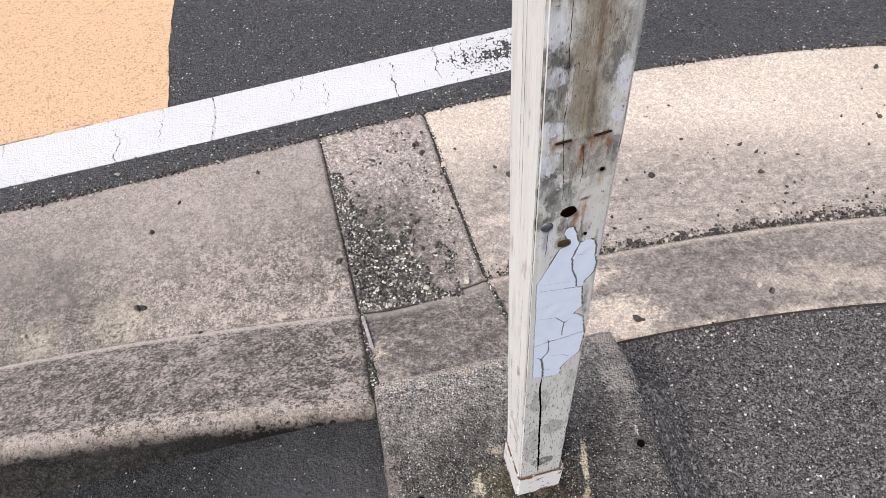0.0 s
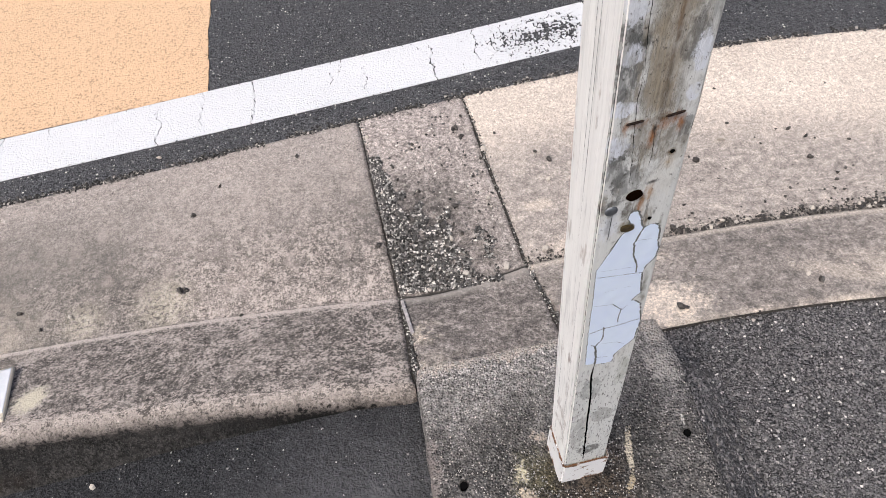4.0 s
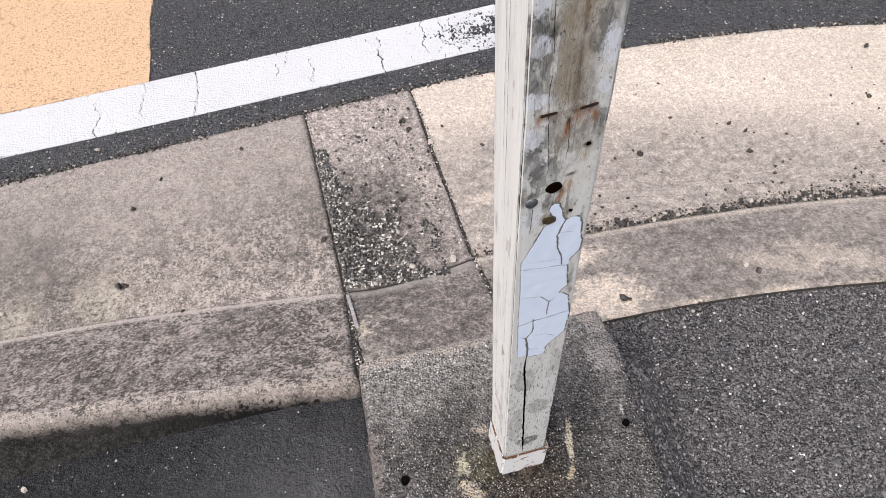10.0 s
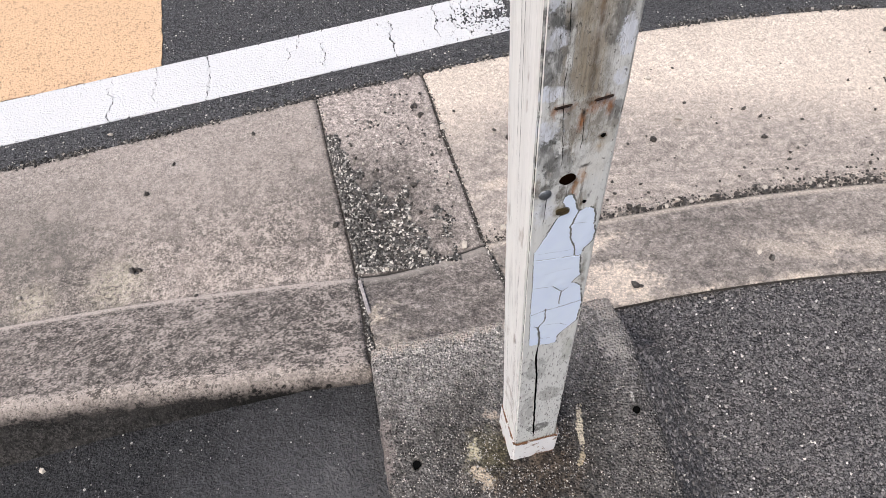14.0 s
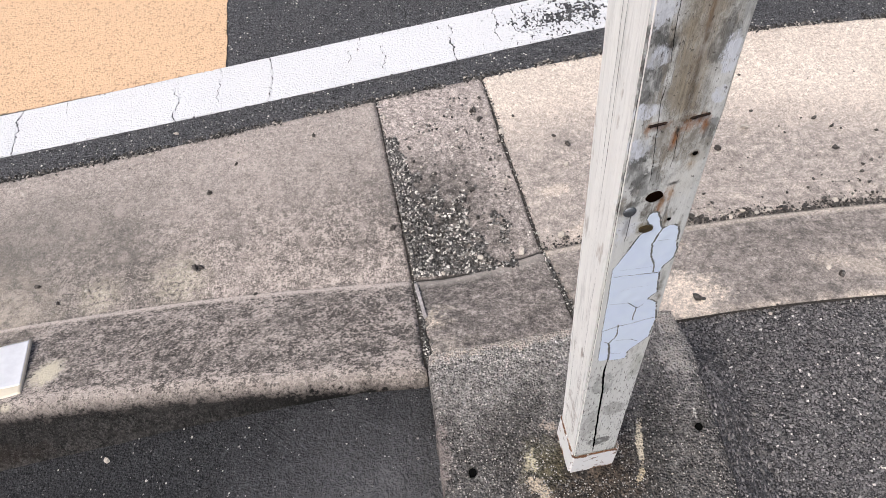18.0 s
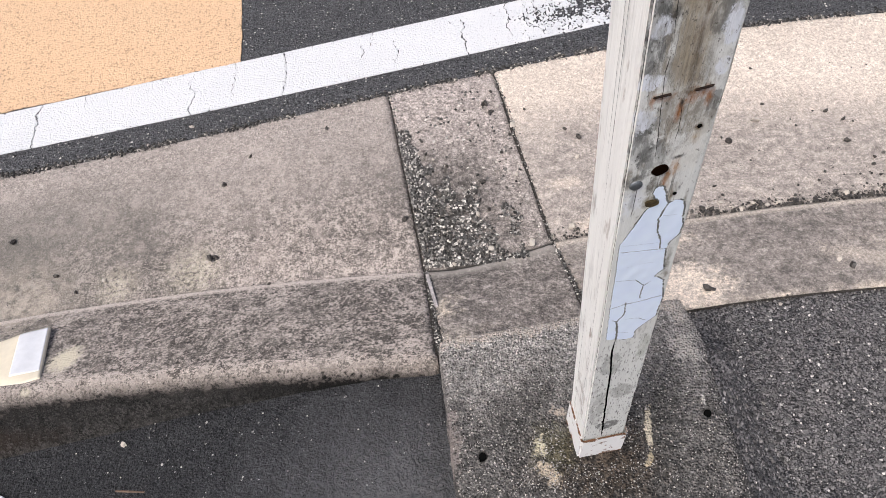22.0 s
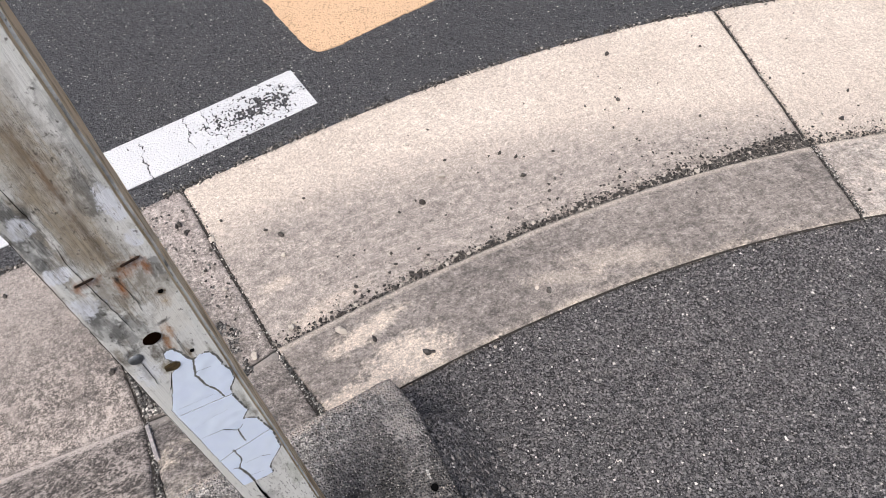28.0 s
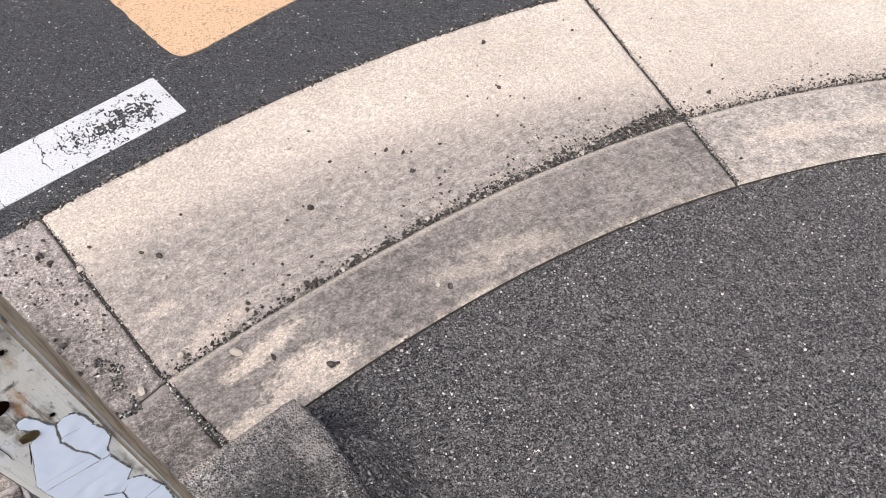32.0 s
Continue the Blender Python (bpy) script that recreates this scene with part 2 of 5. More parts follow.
    ash = s.sum(ash, s.ramp(s.noise(60, 5, 0.7), 0.34, 0.6, 0.15, 0.95), "MULTIPLY")
    soil_shade = s.mix(s.sum(ash, s.ramp(v, 1.78, 1.84), "MULTIPLY"), soil_shade, s.mix(s.ramp(worm, 0.36, 0.64), (0.006, 0.0056, 0.0053), (0.050, 0.0465, 0.0435)))
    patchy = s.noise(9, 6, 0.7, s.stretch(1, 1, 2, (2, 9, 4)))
    soil_shade = s.mix(s.sum(s.ramp(patchy, 0.44, 0.60, 0.0, 0.8), s.ramp(s.axis(0), -0.95, -0.60, 0.1, 1.0), "MULTIPLY"), soil_shade, s.mix(s.ramp(worm, 0.40, 0.62), (0.004, 0.0038, 0.0036), (0.034, 0.0315, 0.029)))
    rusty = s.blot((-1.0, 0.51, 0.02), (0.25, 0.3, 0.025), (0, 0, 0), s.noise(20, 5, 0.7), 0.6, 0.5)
    soil_shade = s.mix(s.sum(rusty, 0.8, "MULTIPLY"), soil_shade, s.mix(worm, (0.008, 0.006, 0.005), (0.035, 0.025, 0.019)))
    soil_shade = s.mix(s.sum(s.ramp(ragged, 1.92, 2.0), s.ramp(s.axis(0), -0.6, -0.8, 0.0, 0.6), "MULTIPLY"), soil_shade, (0.085, 0.078, 0.071))
    soil_shade = s.mix(s.sum(s.ramp(s.sum(f, s.sum(s.sum(mid, -0.5), 0.5, "MULTIPLY")), 0.55, 0.64), 0.4, "MULTIPLY"), soil_shade, (0.075, 0.07, 0.065))
    # Shade below the east end of the nose, painted as a black band.
    nose_shade = s.sum(s.ramp(s.axis(0), -0.50, -0.28), s.sum(s.ramp(v, 1.73, 1.76), s.ramp(v, 1.90, 1.86), "MULTIPLY"), "MULTIPLY")
    soil_shade = s.mix(s.sum(nose_shade, 0.85, "MULTIPLY"), soil_shade, (0.004, 0.0036, 0.0033))
    c = s.mix(s.ramp(ragged, 1.70, 1.80), c, soil_shade)
    h = s.sum(s.sum(f, g), s.ramp(s.cells(210), 0.0, 0.3))
    return s.done(c, 0.93, h, 0.8, 0.002, 0.2)


# pale crusted patches on the kerb: place, half sizes, turn, strength
CRUST = [((0.455, 0.755, 0.0), (0.12, 0.068, 0.2), 8, 1.0), ((0.40, 0.865, 0.0), (0.13, 0.032, 0.2), 15, 0.9), ((0.325, 0.715, 0.0), (0.095, 0.036, 0.2), 5, 0.95), ((0.40, 0.665, 0.0), (0.05, 0.025, 0.2), 5, 0.9),
         ((0.86, 0.80, 0.0), (0.12, 0.03, 0.2), -20, 0.4), ((1.0, 0.80, 0.0), (0.16, 0.04, 0.2), -20, 0.35), ((1.86, 0.72, 0.0), (0.14, 0.05, 0.2), -20, 0.7), ((2.15, 0.62, 0.0), (0.2, 0.05, 0.2), -20, 0.6)]


def concrete_east(name, dirt, strip):
    s = Shader(name)
    v, big, mid = s.attr("across"), s.noise(3.4, 5, 0.6), s.noise(30, 5, 0.65)
    x = s.axis(0)
    chan = s.mix(s.ramp(s.sum(big, s.sum(mid, 0.4, "MULTIPLY")), 0.55, 0.85), (0.52, 0.449, 0.384), (0.615, 0.533, 0.459))
    edge = s.sum(v, s.sum(s.ramp(x, 0.35, 1.7), -0.42, "MULTIPLY"))
    edge = s.sum(edge, s.sum(s.sum(big, -0.5), 0.22, "MULTIPLY"))
    edge = s.sum(edge, s.sum(s.sum(mid, -0.5), 0.10, "MULTIPLY"))
    wash = s.sum(s.ramp(edge, 0.22, 0.50), dirt, "MULTIPLY")
    chan = s.mix(wash, chan, s.mix(mid, (0.23, 0.203, 0.184), (0.43, 0.378, 0.341)))
    scrape = s.noise(1.0, 4, 0.6, s.stretch(10, 130, 10, (0, 0, 3)))
    chan = s.mix(s.sum(s.sum(wash, s.ramp(scrape, 0.58, 0.66), "MULTIPLY"), 0.6, "MULTIPLY"), chan, (0.50, 0.44, 0.39))
    mott = s.noise(34, 7, 0.78, s.stretch(1, 1.5, 1, (1, 4, 2)))
    chan = s.mix(s.sum(s.ramp(mott, 0.50, 0.64, 0.0, 0.65), s.sum(wash, 0.15, "MAXIMUM"), "MULTIPLY"), chan, (0.54, 0.47, 0.412))
    chan = s.mix(s.sum(s.ramp(mott, 0.50, 0.36, 0.0, 0.55), wash, "MULTIPLY"), chan, (0.15, 0.133, 0.121))
    # These blots are pale dust only.
    for p, q in (((0.36, 0.985, -0.02), (0.10, 0.025, 0.1)), ((0.30, 0.96, -0.03), (0.05, 0.03, 0.1)), ((0.25, 1.08, -0.02), (0.05, 0.02, 0.1))):
        dust_sheen = s.blot(p, q, (0, 0, 10), s.noise(70, 5, 0.75), 1.0, 0.4)
        chan = s.mix(s.sum(dust_sheen, 0.55 * dirt, "MULTIPLY"), chan, (0.56, 0.48, 0.41))
    rub = s.noise(1.0, 5, 0.7, s.stretch(9, 70, 9))
    face = s.mix(s.ramp(s.sum(mid, s.sum(big, 0.6, "MULTIPLY")), 0.62, 0.98), strip[0], strip[1])
    face = s.mix(s.sum(s.ramp(rub, 0.56, 0.66), 0.35, "MULTIPLY"), face, strip[1])
    worn = s.noise(40, 7, 0.78, s.stretch(1, 1.3, 1, (6, 2, 3)))
    face = s.mix(s.ramp(worn, 0.52, 0.66, 0.0, 0.45), face, tuple(min(0.8, k * 1.5) for k in strip[1]))
    face = s.mix(s.ramp(worn, 0.48, 0.36, 0.0, 0.6), face, tuple(k * 0.6 for k in strip[0]))
    fleck = s.noise(85, 5, 0.72)
    face = s.mix(s.ramp(fleck, 0.53, 0.62, 0.0, 0.55), face, strip[1])
    face = s.mix(s.ramp(fleck, 0.46, 0.38, 0.0, 0.6), face, tuple(v * 0.6 for v in strip[0]))
    crust = s.sum(s.sum(s.noise(24, 6, 0.72), 0.5, "MULTIPLY"), s.sum(s.noise(90, 4, 0.7), 0.5, "MULTIPLY"))
    for p, q, turn, k in CRUST:
        face = s.mix(s.sum(s.blot(p, q, (0, 0, turn), crust, 1.7, 0.45), k, "MULTIPLY"), face, (0.66, 0.565, 0.475))
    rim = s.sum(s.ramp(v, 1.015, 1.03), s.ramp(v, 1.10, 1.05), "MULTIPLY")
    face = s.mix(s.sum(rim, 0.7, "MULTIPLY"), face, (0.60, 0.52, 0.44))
    face = s.mix(s.sum(s.ramp(v, 1.90, 1.98), s.ramp(mid, 0.45, 0.65), "MULTIPLY"), face, (0.50, 0.43, 0.36))
    c = s.mix(s.ramp(v, 0.995, 1.005), chan, face)
    c, f, g = speckle(s, c, (0.76, 0.67, 0.585), (0.22, 0.19, 0.166), 0.27, 400, 0.0)
    h = s.sum(s.sum(f, g), s.ramp(s.cells(260), 0.0, 0.3))
    return s.done(c, 0.92, h, 0.55, 0.0014, 0.25)


def concrete_infill():
    s = Shader("grey_patch_concrete")
    v, big, mid = s.attr("across"), s.noise(5.0, 5, 0.6), s.noise(30, 5, 0.68)
    c = s.mix(s.ramp(s.sum(big, s.sum(mid, 0.6, "MULTIPLY")), 0.62, 0.95), (0.20, 0.178, 0.163), (0.37, 0.325, 0.297))
    c = s.mix(s.ramp(v, 0.55, 0.1, 0.0, 0.6), c, (0.40, 0.348, 0.322))
    c = s.mix(s.ramp(v, 0.98, 1.02, 0.0, 0.6), c, s.mix(s.ramp(mid, 0.4, 0.62), (0.11, 0.098, 0.089), (0.27, 0.238, 0.214)))
    worn = s.noise(46, 7, 0.78)
    c = s.mix(s.ramp(worn, 0.51, 0.64, 0.0, 0.6), c, (0.42, 0.37, 0.338))
    c = s.mix(s.ramp(worn, 0.48, 0.36, 0.0, 0.55), c, (0.08, 0.071, 0.065))
    pale = s.sum(s.spot((-0.035, 0.735, 0.02), 0.05), s.ramp(mid, 0.46, 0.58), "MULTIPLY")
    c = s.mix(pale, c, (0.60, 0.52, 0.42))
    c = s.mix(s.sum(s.ramp(v, 1.62, 1.82), s.ramp(mid, 0.42, 0.6), "MULTIPLY"), c, (0.50, 0.44, 0.37))
    # Dark soil lying beneath the gravel heap.
    soil_shade = s.sum(s.spot((-0.075, 0.98, -0.03), 0.26), s.ramp(s.noise(45, 4), 0.36, 0.52), "MULTIPLY")
    c = s.mix(s.sum(soil_shade, 0.9, "MULTIPLY"), c, (0.030, 0.028, 0.026))
    c, f, g = speckle(s, c, (0.47, 0.42, 0.38), (0.055, 0.05, 0.045), 0.40, 320, 0.2)
    # Invert groove put into the colour: a dark line beside a pale rim.
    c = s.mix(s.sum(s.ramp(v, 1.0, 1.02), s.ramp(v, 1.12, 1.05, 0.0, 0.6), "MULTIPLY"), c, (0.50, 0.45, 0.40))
    c = s.mix(s.sum(s.ramp(v, 0.985, 0.995), s.ramp(v, 1.008, 1.0), "MULTIPLY"), c, (0.05, 0.045, 0.04))
    h = s.sum(s.sum(f, g), s.ramp(s.cells(210), 0.0, 0.3))
    return s.done(c, 0.93, h, 0.75, 0.0018, 0.2)


def concrete_pad():
    s = Shader("exposed_aggregate_concrete")
    big, mid, crust = s.noise(6.0, 5, 0.65), s.noise(40, 5, 0.7), s.noise(75, 5, 0.7)
    x, y = s.axis(0), s.axis(1)
    off = s.sum(y, s.sum(x, -0.137, "MULTIPLY"))
    washed = s.ramp(s.sum(off, s.sum(s.sum(big, -0.5), 0.3, "MULTIPLY")), 0.40, 0.57)
    washed = s.sum(washed, s.ramp(x, 0.40, 0.16, 0.7, 1.0), "MULTIPLY")
    c = s.mix(s.ramp(s.sum(big, s.sum(mid, 0.4, "MULTIPLY")), 0.55, 0.86), (0.058, 0.055, 0.051), (0.165, 0.154, 0.145))
    c = s.mix(s.sum(washed, 0.75, "MULTIPLY"), c, (0.34, 0.319, 0.30))
    dirty = s.blot((0.20, 0.36, 0.17), (0.13, 0.10, 0.1), (0, 0, 0), mid, 0.8, 0.6)
    c = s.mix(s.sum(dirty, 0.7, "MULTIPLY"), c, s.mix(s.ramp(crust, 0.4, 0.6), (0.026, 0.019, 0.014), (0.085, 0.060, 0.040)))
    c = s.mix(s.sum(s.blot((0.135, 0.385, 0.17), (0.05, 0.05, 0.1), (0, 0, 0), crust, 1.0, 0.5), 0.4, "MULTIPLY"), c, (0.10, 0.095, 0.045))
    c1, f, g = speckle(s, c, (0.66, 0.615, 0.565), (0.014, 0.013, 0.013), 0.8, 310, 0.1)
    c2, f2, g2 = speckle(s, c, (0.36, 0.325, 0.29), (0.02, 0.018, 0.016), 0.42, 300, 0.25)
    c = s.mix(washed, c2, c1)
    stones = s.split(s.cells(230, out="Color"))
    c = s.mix(s.sum(s.ramp(stones[0], 0.86, 0.90), s.ramp(s.cells(230), 0.44, 0.30), "MULTIPLY"), c, s.mix(stones[1], (0.24, 0.22, 0.20), (0.70, 0.65, 0.58)))
    far = s.ramp(s.sum(s.sum(off, -0.572), s.sum(s.sum(mid, -0.5), 0.09, "MULTIPLY")), 0.0, 0.006)
    c = s.mix(s.sum(far, s.ramp(f, 0.42, 0.54, 0.3, 0.95), "MULTIPLY"), c, (0.60, 0.52, 0.45))
    for p, q, turn, k in (((0.113, 0.385, 0.17), (0.011, 0.022, 0.1), 0, (0.62, 0.56, 0.40)), ((0.122, 0.345, 0.17), (0.012, 0.024, 0.1), 30, (0.66, 0.55, 0.42)), ((0.148, 0.443, 0.17), (0.016, 0.010, 0.1), 0, (0.48, 0.40, 0.33)),
                          ((0.290, 0.410, 0.17), (0.0065, 0.034, 0.1), -6, (0.72, 0.63, 0.48)), ((0.280, 0.355, 0.17), (0.005, 0.016, 0.1), -30, (0.60, 0.50, 0.34)),
                          ((0.375, 0.545, 0.17), (0.026, 0.040, 0.1), 30, (0.50, 0.46, 0.42)), ((0.385, 0.615, 0.17), (0.02, 0.03, 0.1), 0, (0.46, 0.41, 0.37)), ((0.386, 0.450, 0.17), (0.0025, 0.010, 0.1), 0, (0.75, 0.72, 0.66)), ((-0.03, 0.40, 0.17), (0.02, 0.06, 0.1), 0, (0.30, 0.26, 0.24))):
        c = s.mix(s.sum(s.blot(p, q, (0, 0, turn), crust, 2.0, 0.5), 0.8, "MULTIPLY"), c, k)
    h = s.sum(s.sum(f, s.sum(g, 1.5, "MULTIPLY")), s.ramp(s.cells(230), 0.1, 0.6, 1.2, 0.0))
    return s.done(c, 0.93, h, 1.0, 0.0045, 0.25)


def road_paint(name, colour, pit, amount, scale):
    s = Shader(name)
    n = s.noise(scale, 4, 0.65)
    big = s.noise(3, 5, 0.6)
    c = s.mix(s.ramp(big, 0.35, 0.7, 0.0, 0.35), colour, tuple(min(0.85, v * 1.12) for v in colour))
    c = s.mix(s.ramp(n, amount, amount - 0.05), c, pit)
    h = s.sum(n, s.ramp(s.cells(scale * 0.8), 0.0, 0.5))
    return s.done(c, 0.72, h, 0.8, 0.002, 0.3)


ROAD = asphalt("road_asphalt", (0.060, 0.060, 0.0625), (0.150, 0.150, 0.155), 0.05, 0.006, 170, 0.5)
YARD = asphalt("yard_asphalt", (0.072, 0.069, 0.069), (0.196, 0.186, 0.185), 0.035, 0.008, 150, 0.7)
# West ground: finer grain, and contact shade by the kerb darkening its colour.
YARD_FINE = asphalt("fine_shaded_asphalt", (0.017, 0.0172, 0.0187), (0.044, 0.0443, 0.0475), 0.010, 0.006, 230, 0.3, ((-0.13, 0.30, 0.07), (0.40, 0.30, 0.3)))
CONCRETE_LEFT = concrete_west()
CONCRETE_MID = concrete_infill()
CONCRETE_RIGHT = concrete_east("pale_concrete", 1.0, ((0.168, 0.149, 0.135), (0.35, 0.307, 0.275)))
CONCRETE_FAR = concrete_east("paler_concrete", 0.35, ((0.29, 0.255, 0.227), (0.58, 0.508, 0.45)))
CONCRETE_PAD = concrete_pad()
WHITE_LINE = road_paint("white_road_paint", (0.625, 0.628, 0.64), (0.40, 0.40, 0.40), 0.38, 190)
ORANGE = road_paint("orange_road_coating", (0.66, 0.447, 0.282), (0.30, 0.19, 0.115), 0.44, 170)


def flat(name, colour, rough=0.6, metal=0.0, grain=90, spread=0.25):
    s = Shader(name)
    n = s.noise(grain, 4)
    c = s.mix(s.ramp(n, 0.3, 0.7), tuple(v * (1 - spread) for v in colour), tuple(min(0.95, v * (1 + spread)) for v in colour))
    return s.done(c, rough, n, 0.25, 0.001, 0.4, metal)


def lerp_c(a, b, k):
    return a + (b - a) * k


def grit(name, a, b, c, k=0.5, share=0.09):
    """Loose grains, each its own shade."""
    s = Shader(name)
    rnd = s.t.nodes.new("ShaderNodeNewGeometry").outputs["Random Per Island"]
    col = s.mix(s.ramp(rnd, 0.0, 0.55), a, b)
    col = s.mix(s.ramp(rnd, 0.62, 0.98 - share), col, tuple(lerp_c(u, v, k) for u, v in zip(b, c)))
    col = s.mix(s.ramp(rnd, 1 - share, 1.005 - share), col, c)
    col = s.mix(s.ramp(s.noise(420, 3, 0.6), 0.40, 0.62, 0.0, 0.45), col, tuple(v * 0.45 for v in b))
    return s.done(col, 0.9, s.noise(600, 2), 0.5, 0.001, 0.25)


GRIT_DARK = grit("dark_grit", (0.012, 0.011, 0.0105), (0.080, 0.074, 0.069), (0.58, 0.53, 0.47), 0.4, 0.08)
GRIT_MIXED = grit("mixed_gravel", (0.010, 0.0095, 0.009), (0.125, 0.119, 0.114), (0.78, 0.74, 0.68), 0.45, 0.11)
ROAD_STONES = grit("bitumen_bound_stones", (0.11, 0.105, 0.105), (0.245, 0.233, 0.231), (0.80, 0.765, 0.72), 0.18, 0.018)
FINE_STONES = grit("fine_bound_stones", (0.017, 0.017, 0.018), (0.075, 0.075, 0.078), (0.46, 0.45, 0.44), 0.15, 0.02)
AGGREGATE = grit("pale_aggregate", (0.14, 0.132, 0.125), (0.37, 0.347, 0.325), (0.66, 0.62, 0.575), 0.5, 0.12)
STONE_DARK = flat("dark_stone", (0.060, 0.053, 0.047), 0.45, 0, 2.2, 0.9)
STONE_PALE = flat("pale_stone", (0.50, 0.45, 0.39), 0.85, 0, 200, 0.3)
JOINT = flat("joint_dirt", (0.035, 0.03, 0.026), 0.95, 0, 250, 0.6)
BLACK = Shader("dark_hole").done((0.004, 0.004, 0.004), 1.0, spec=0.0)
ROT = Shader("dark_brown_rot").done((0.006, 0.0028, 0.0014), 1.0, spec=0.0)
RUST = flat("rusty_steel", (0.024, 0.013, 0.008), 0.9, 0.1, 400, 0.8)
ZINC = flat("dull_zinc", (0.17, 0.18, 0.19), 0.5, 0.8, 200)
STICK = flat("dry_twig", (0.16, 0.11, 0.08), 0.9)
FILLER = flat("pale_joint_strip", (0.40, 0.365, 0.355), 0.7, 0, 120, 0.4)


def post_side(name, paint, wood, cover, extra):
    """Painted timber: grain along the post, paint worn off in streaks."""
    s = Shader(name)
    grain = s.noise(1.0, 6, 0.65, s.stretch(210, 210, 7))
    streak = s.noise(1.0, 5, 0.6, s.stretch(70, 70, 4))
    blot = s.noise(24, 6, 0.65, s.stretch(1.5, 1.5, 0.8))
    c = s.mix(s.ramp(streak, 0.35, 0.66), paint, tuple(v * 0.92 for v in paint))
    worn = s.sum(s.sum(blot, s.sum(grain, 0.5, "MULTIPLY")), s.sum(streak, 0.35, "MULTIPLY"))
    if extra:
        z, x = s.axis(2), s.axis(0)
        core = s.ramp(s.sum(x, 0.0, "SUBTRACT"), 0.034, -0.01)
        left = s.ramp(x, -0.034, -0.012)
        band = s.sum(s.sum(core, left, "MULTIPLY"), s.ramp(z, 0.62, 0.80), "MULTIPLY")
        worn = s.sum(worn, s.sum(band, 0.13, "MULTIPLY"))
        worn = s.sum(worn, s.sum(s.ramp(z, 0.68, 0.36), -0.10, "MULTIPLY"))
    if not extra:
        z = s.axis(2)
        worn = s.sum(worn, s.sum(s.ramp(z, 0.8, 0.15), 0.12, "MULTIPLY"))
        check = s.noise(1.0, 6, 0.7, s.stretch(150, 150, 9, (2, 5, 0)))
        c = s.mix(s.sum(s.ramp(check, 0.54, 0.62), s.ramp(z, 1.0, 0.3, 0.25, 0.65), "MULTIPLY"), c, tuple(v * 0.62 for v in paint))
    c = s.mix(s.ramp(worn, cover, cover + 0.13), c, s.mix(s.ramp(grain, 0.35, 0.65), tuple(v * 0.45 for v in wood), wood))
    c = s.mix(s.ramp(grain, 0.64, 0.74, 0.0, 0.75 if extra else 0.5), c, (0.075, 0.065, 0.055) if extra else (0.24, 0.21, 0.19))
    coarse = s.noise(1.0, 5, 0.7, s.stretch(95, 95, 26))
    c = s.mix(s.ramp(coarse, 0.56, 0.72, 0.0, 0.55 if extra else 0.22), c, tuple(v * 0.5 for v in wood))
    if extra:
        fine, warp = s.noise(170, 4, 0.7, s.stretch(1, 1, 0.35)), s.noise(1.0, 7, 0.76, s.stretch(70, 70, 48))
        grime = s.sum(s.blot((0.004, FY, 0.85), (0.022, 0.06, 0.14), (0, 0, 0), warp, 0.8, 0.6), s.ramp(fine, 0.30, 0.58, 0.5, 1.0), "MULTIPLY")
        c = s.mix(s.sum(grime, 0.8, "MULTIPLY"), c, s.mix(s.ramp(grain, 0.38, 0.62), (0.10, 0.078, 0.050), (0.33, 0.28, 0.20)))
        tan = s.sum(s.blot((0.006, FY, 0.88), (0.008, 0.06, 0.10), (0, 0, 0), warp, 0.8, 0.6), s.ramp(streak, 0.42, 0.62, 0.2, 0.9), "MULTIPLY")
        c = s.mix(s.sum(tan, 0.8, "MULTIPLY"), c, (0.13, 0.078, 0.038))
        mottle = s.sum(s.ramp(s.noise(1.0, 7, 0.78, s.stretch(95, 95, 60, (3, 1, 2))), 0.50, 0.66), s.ramp(z, 0.64, 0.74), "MULTIPLY")
        c = s.mix(s.sum(mottle, 0.5, "MULTIPLY"), c, (0.10, 0.085, 0.065))
        for px, pz, rx, rz, k, much in SMUDGES:
            m = s.sum(s.blot((px, FY, pz), (rx, 0.06, rz), (0, 0, 0), warp, 1.5, 0.22), s.ramp(fine, 0.38, 0.52, 0.3, 1.0), "MULTIPLY")
            c = s.mix(s.sum(m, much, "MULTIPLY"), c, k)
        fleck = s.noise(1.0, 3, 0.6, s.stretch(420, 420, 90))
        low = s.sum(s.ramp(fleck, 0.57, 0.63), s.ramp(z, 0.46, 0.36), "MULTIPLY")
        c = s.mix(s.sum(low, 0.8, "MULTIPLY"), c, (0.07, 0.065, 0.06))
        pit = s.sum(s.ramp(s.noise(1.0, 4, 0.7, s.stretch(260, 260, 150)), 0.60, 0.66), s.ramp(z, 0.60, 0.70), "MULTIPLY")
        c = s.mix(s.sum(pit, 0.8, "MULTIPLY"), c, (0.06, 0.052, 0.042))
        for px, pz, rx, rz, turn, k, much in extra:
            c = s.mix(s.sum(s.blot((px, FY, pz), (rx, 0.06, rz), (0, turn, 0), s.noise(1.0, 6, 0.75, s.stretch(170, 170, 90)), 1.5, 1.0), much, "MULTIPLY"), c, k)
    return s.done(c, 0.78, s.sum(grain, s.sum(s.ramp(worn, cover, cover + 0.1), -0.6, "MULTIPLY")), 0.7, 0.0012, 0.3)


FY = -0.0311
PALE_PAINT, GREY_DIRT = (0.70, 0.72, 0.76), (0.115, 0.115, 0.108)
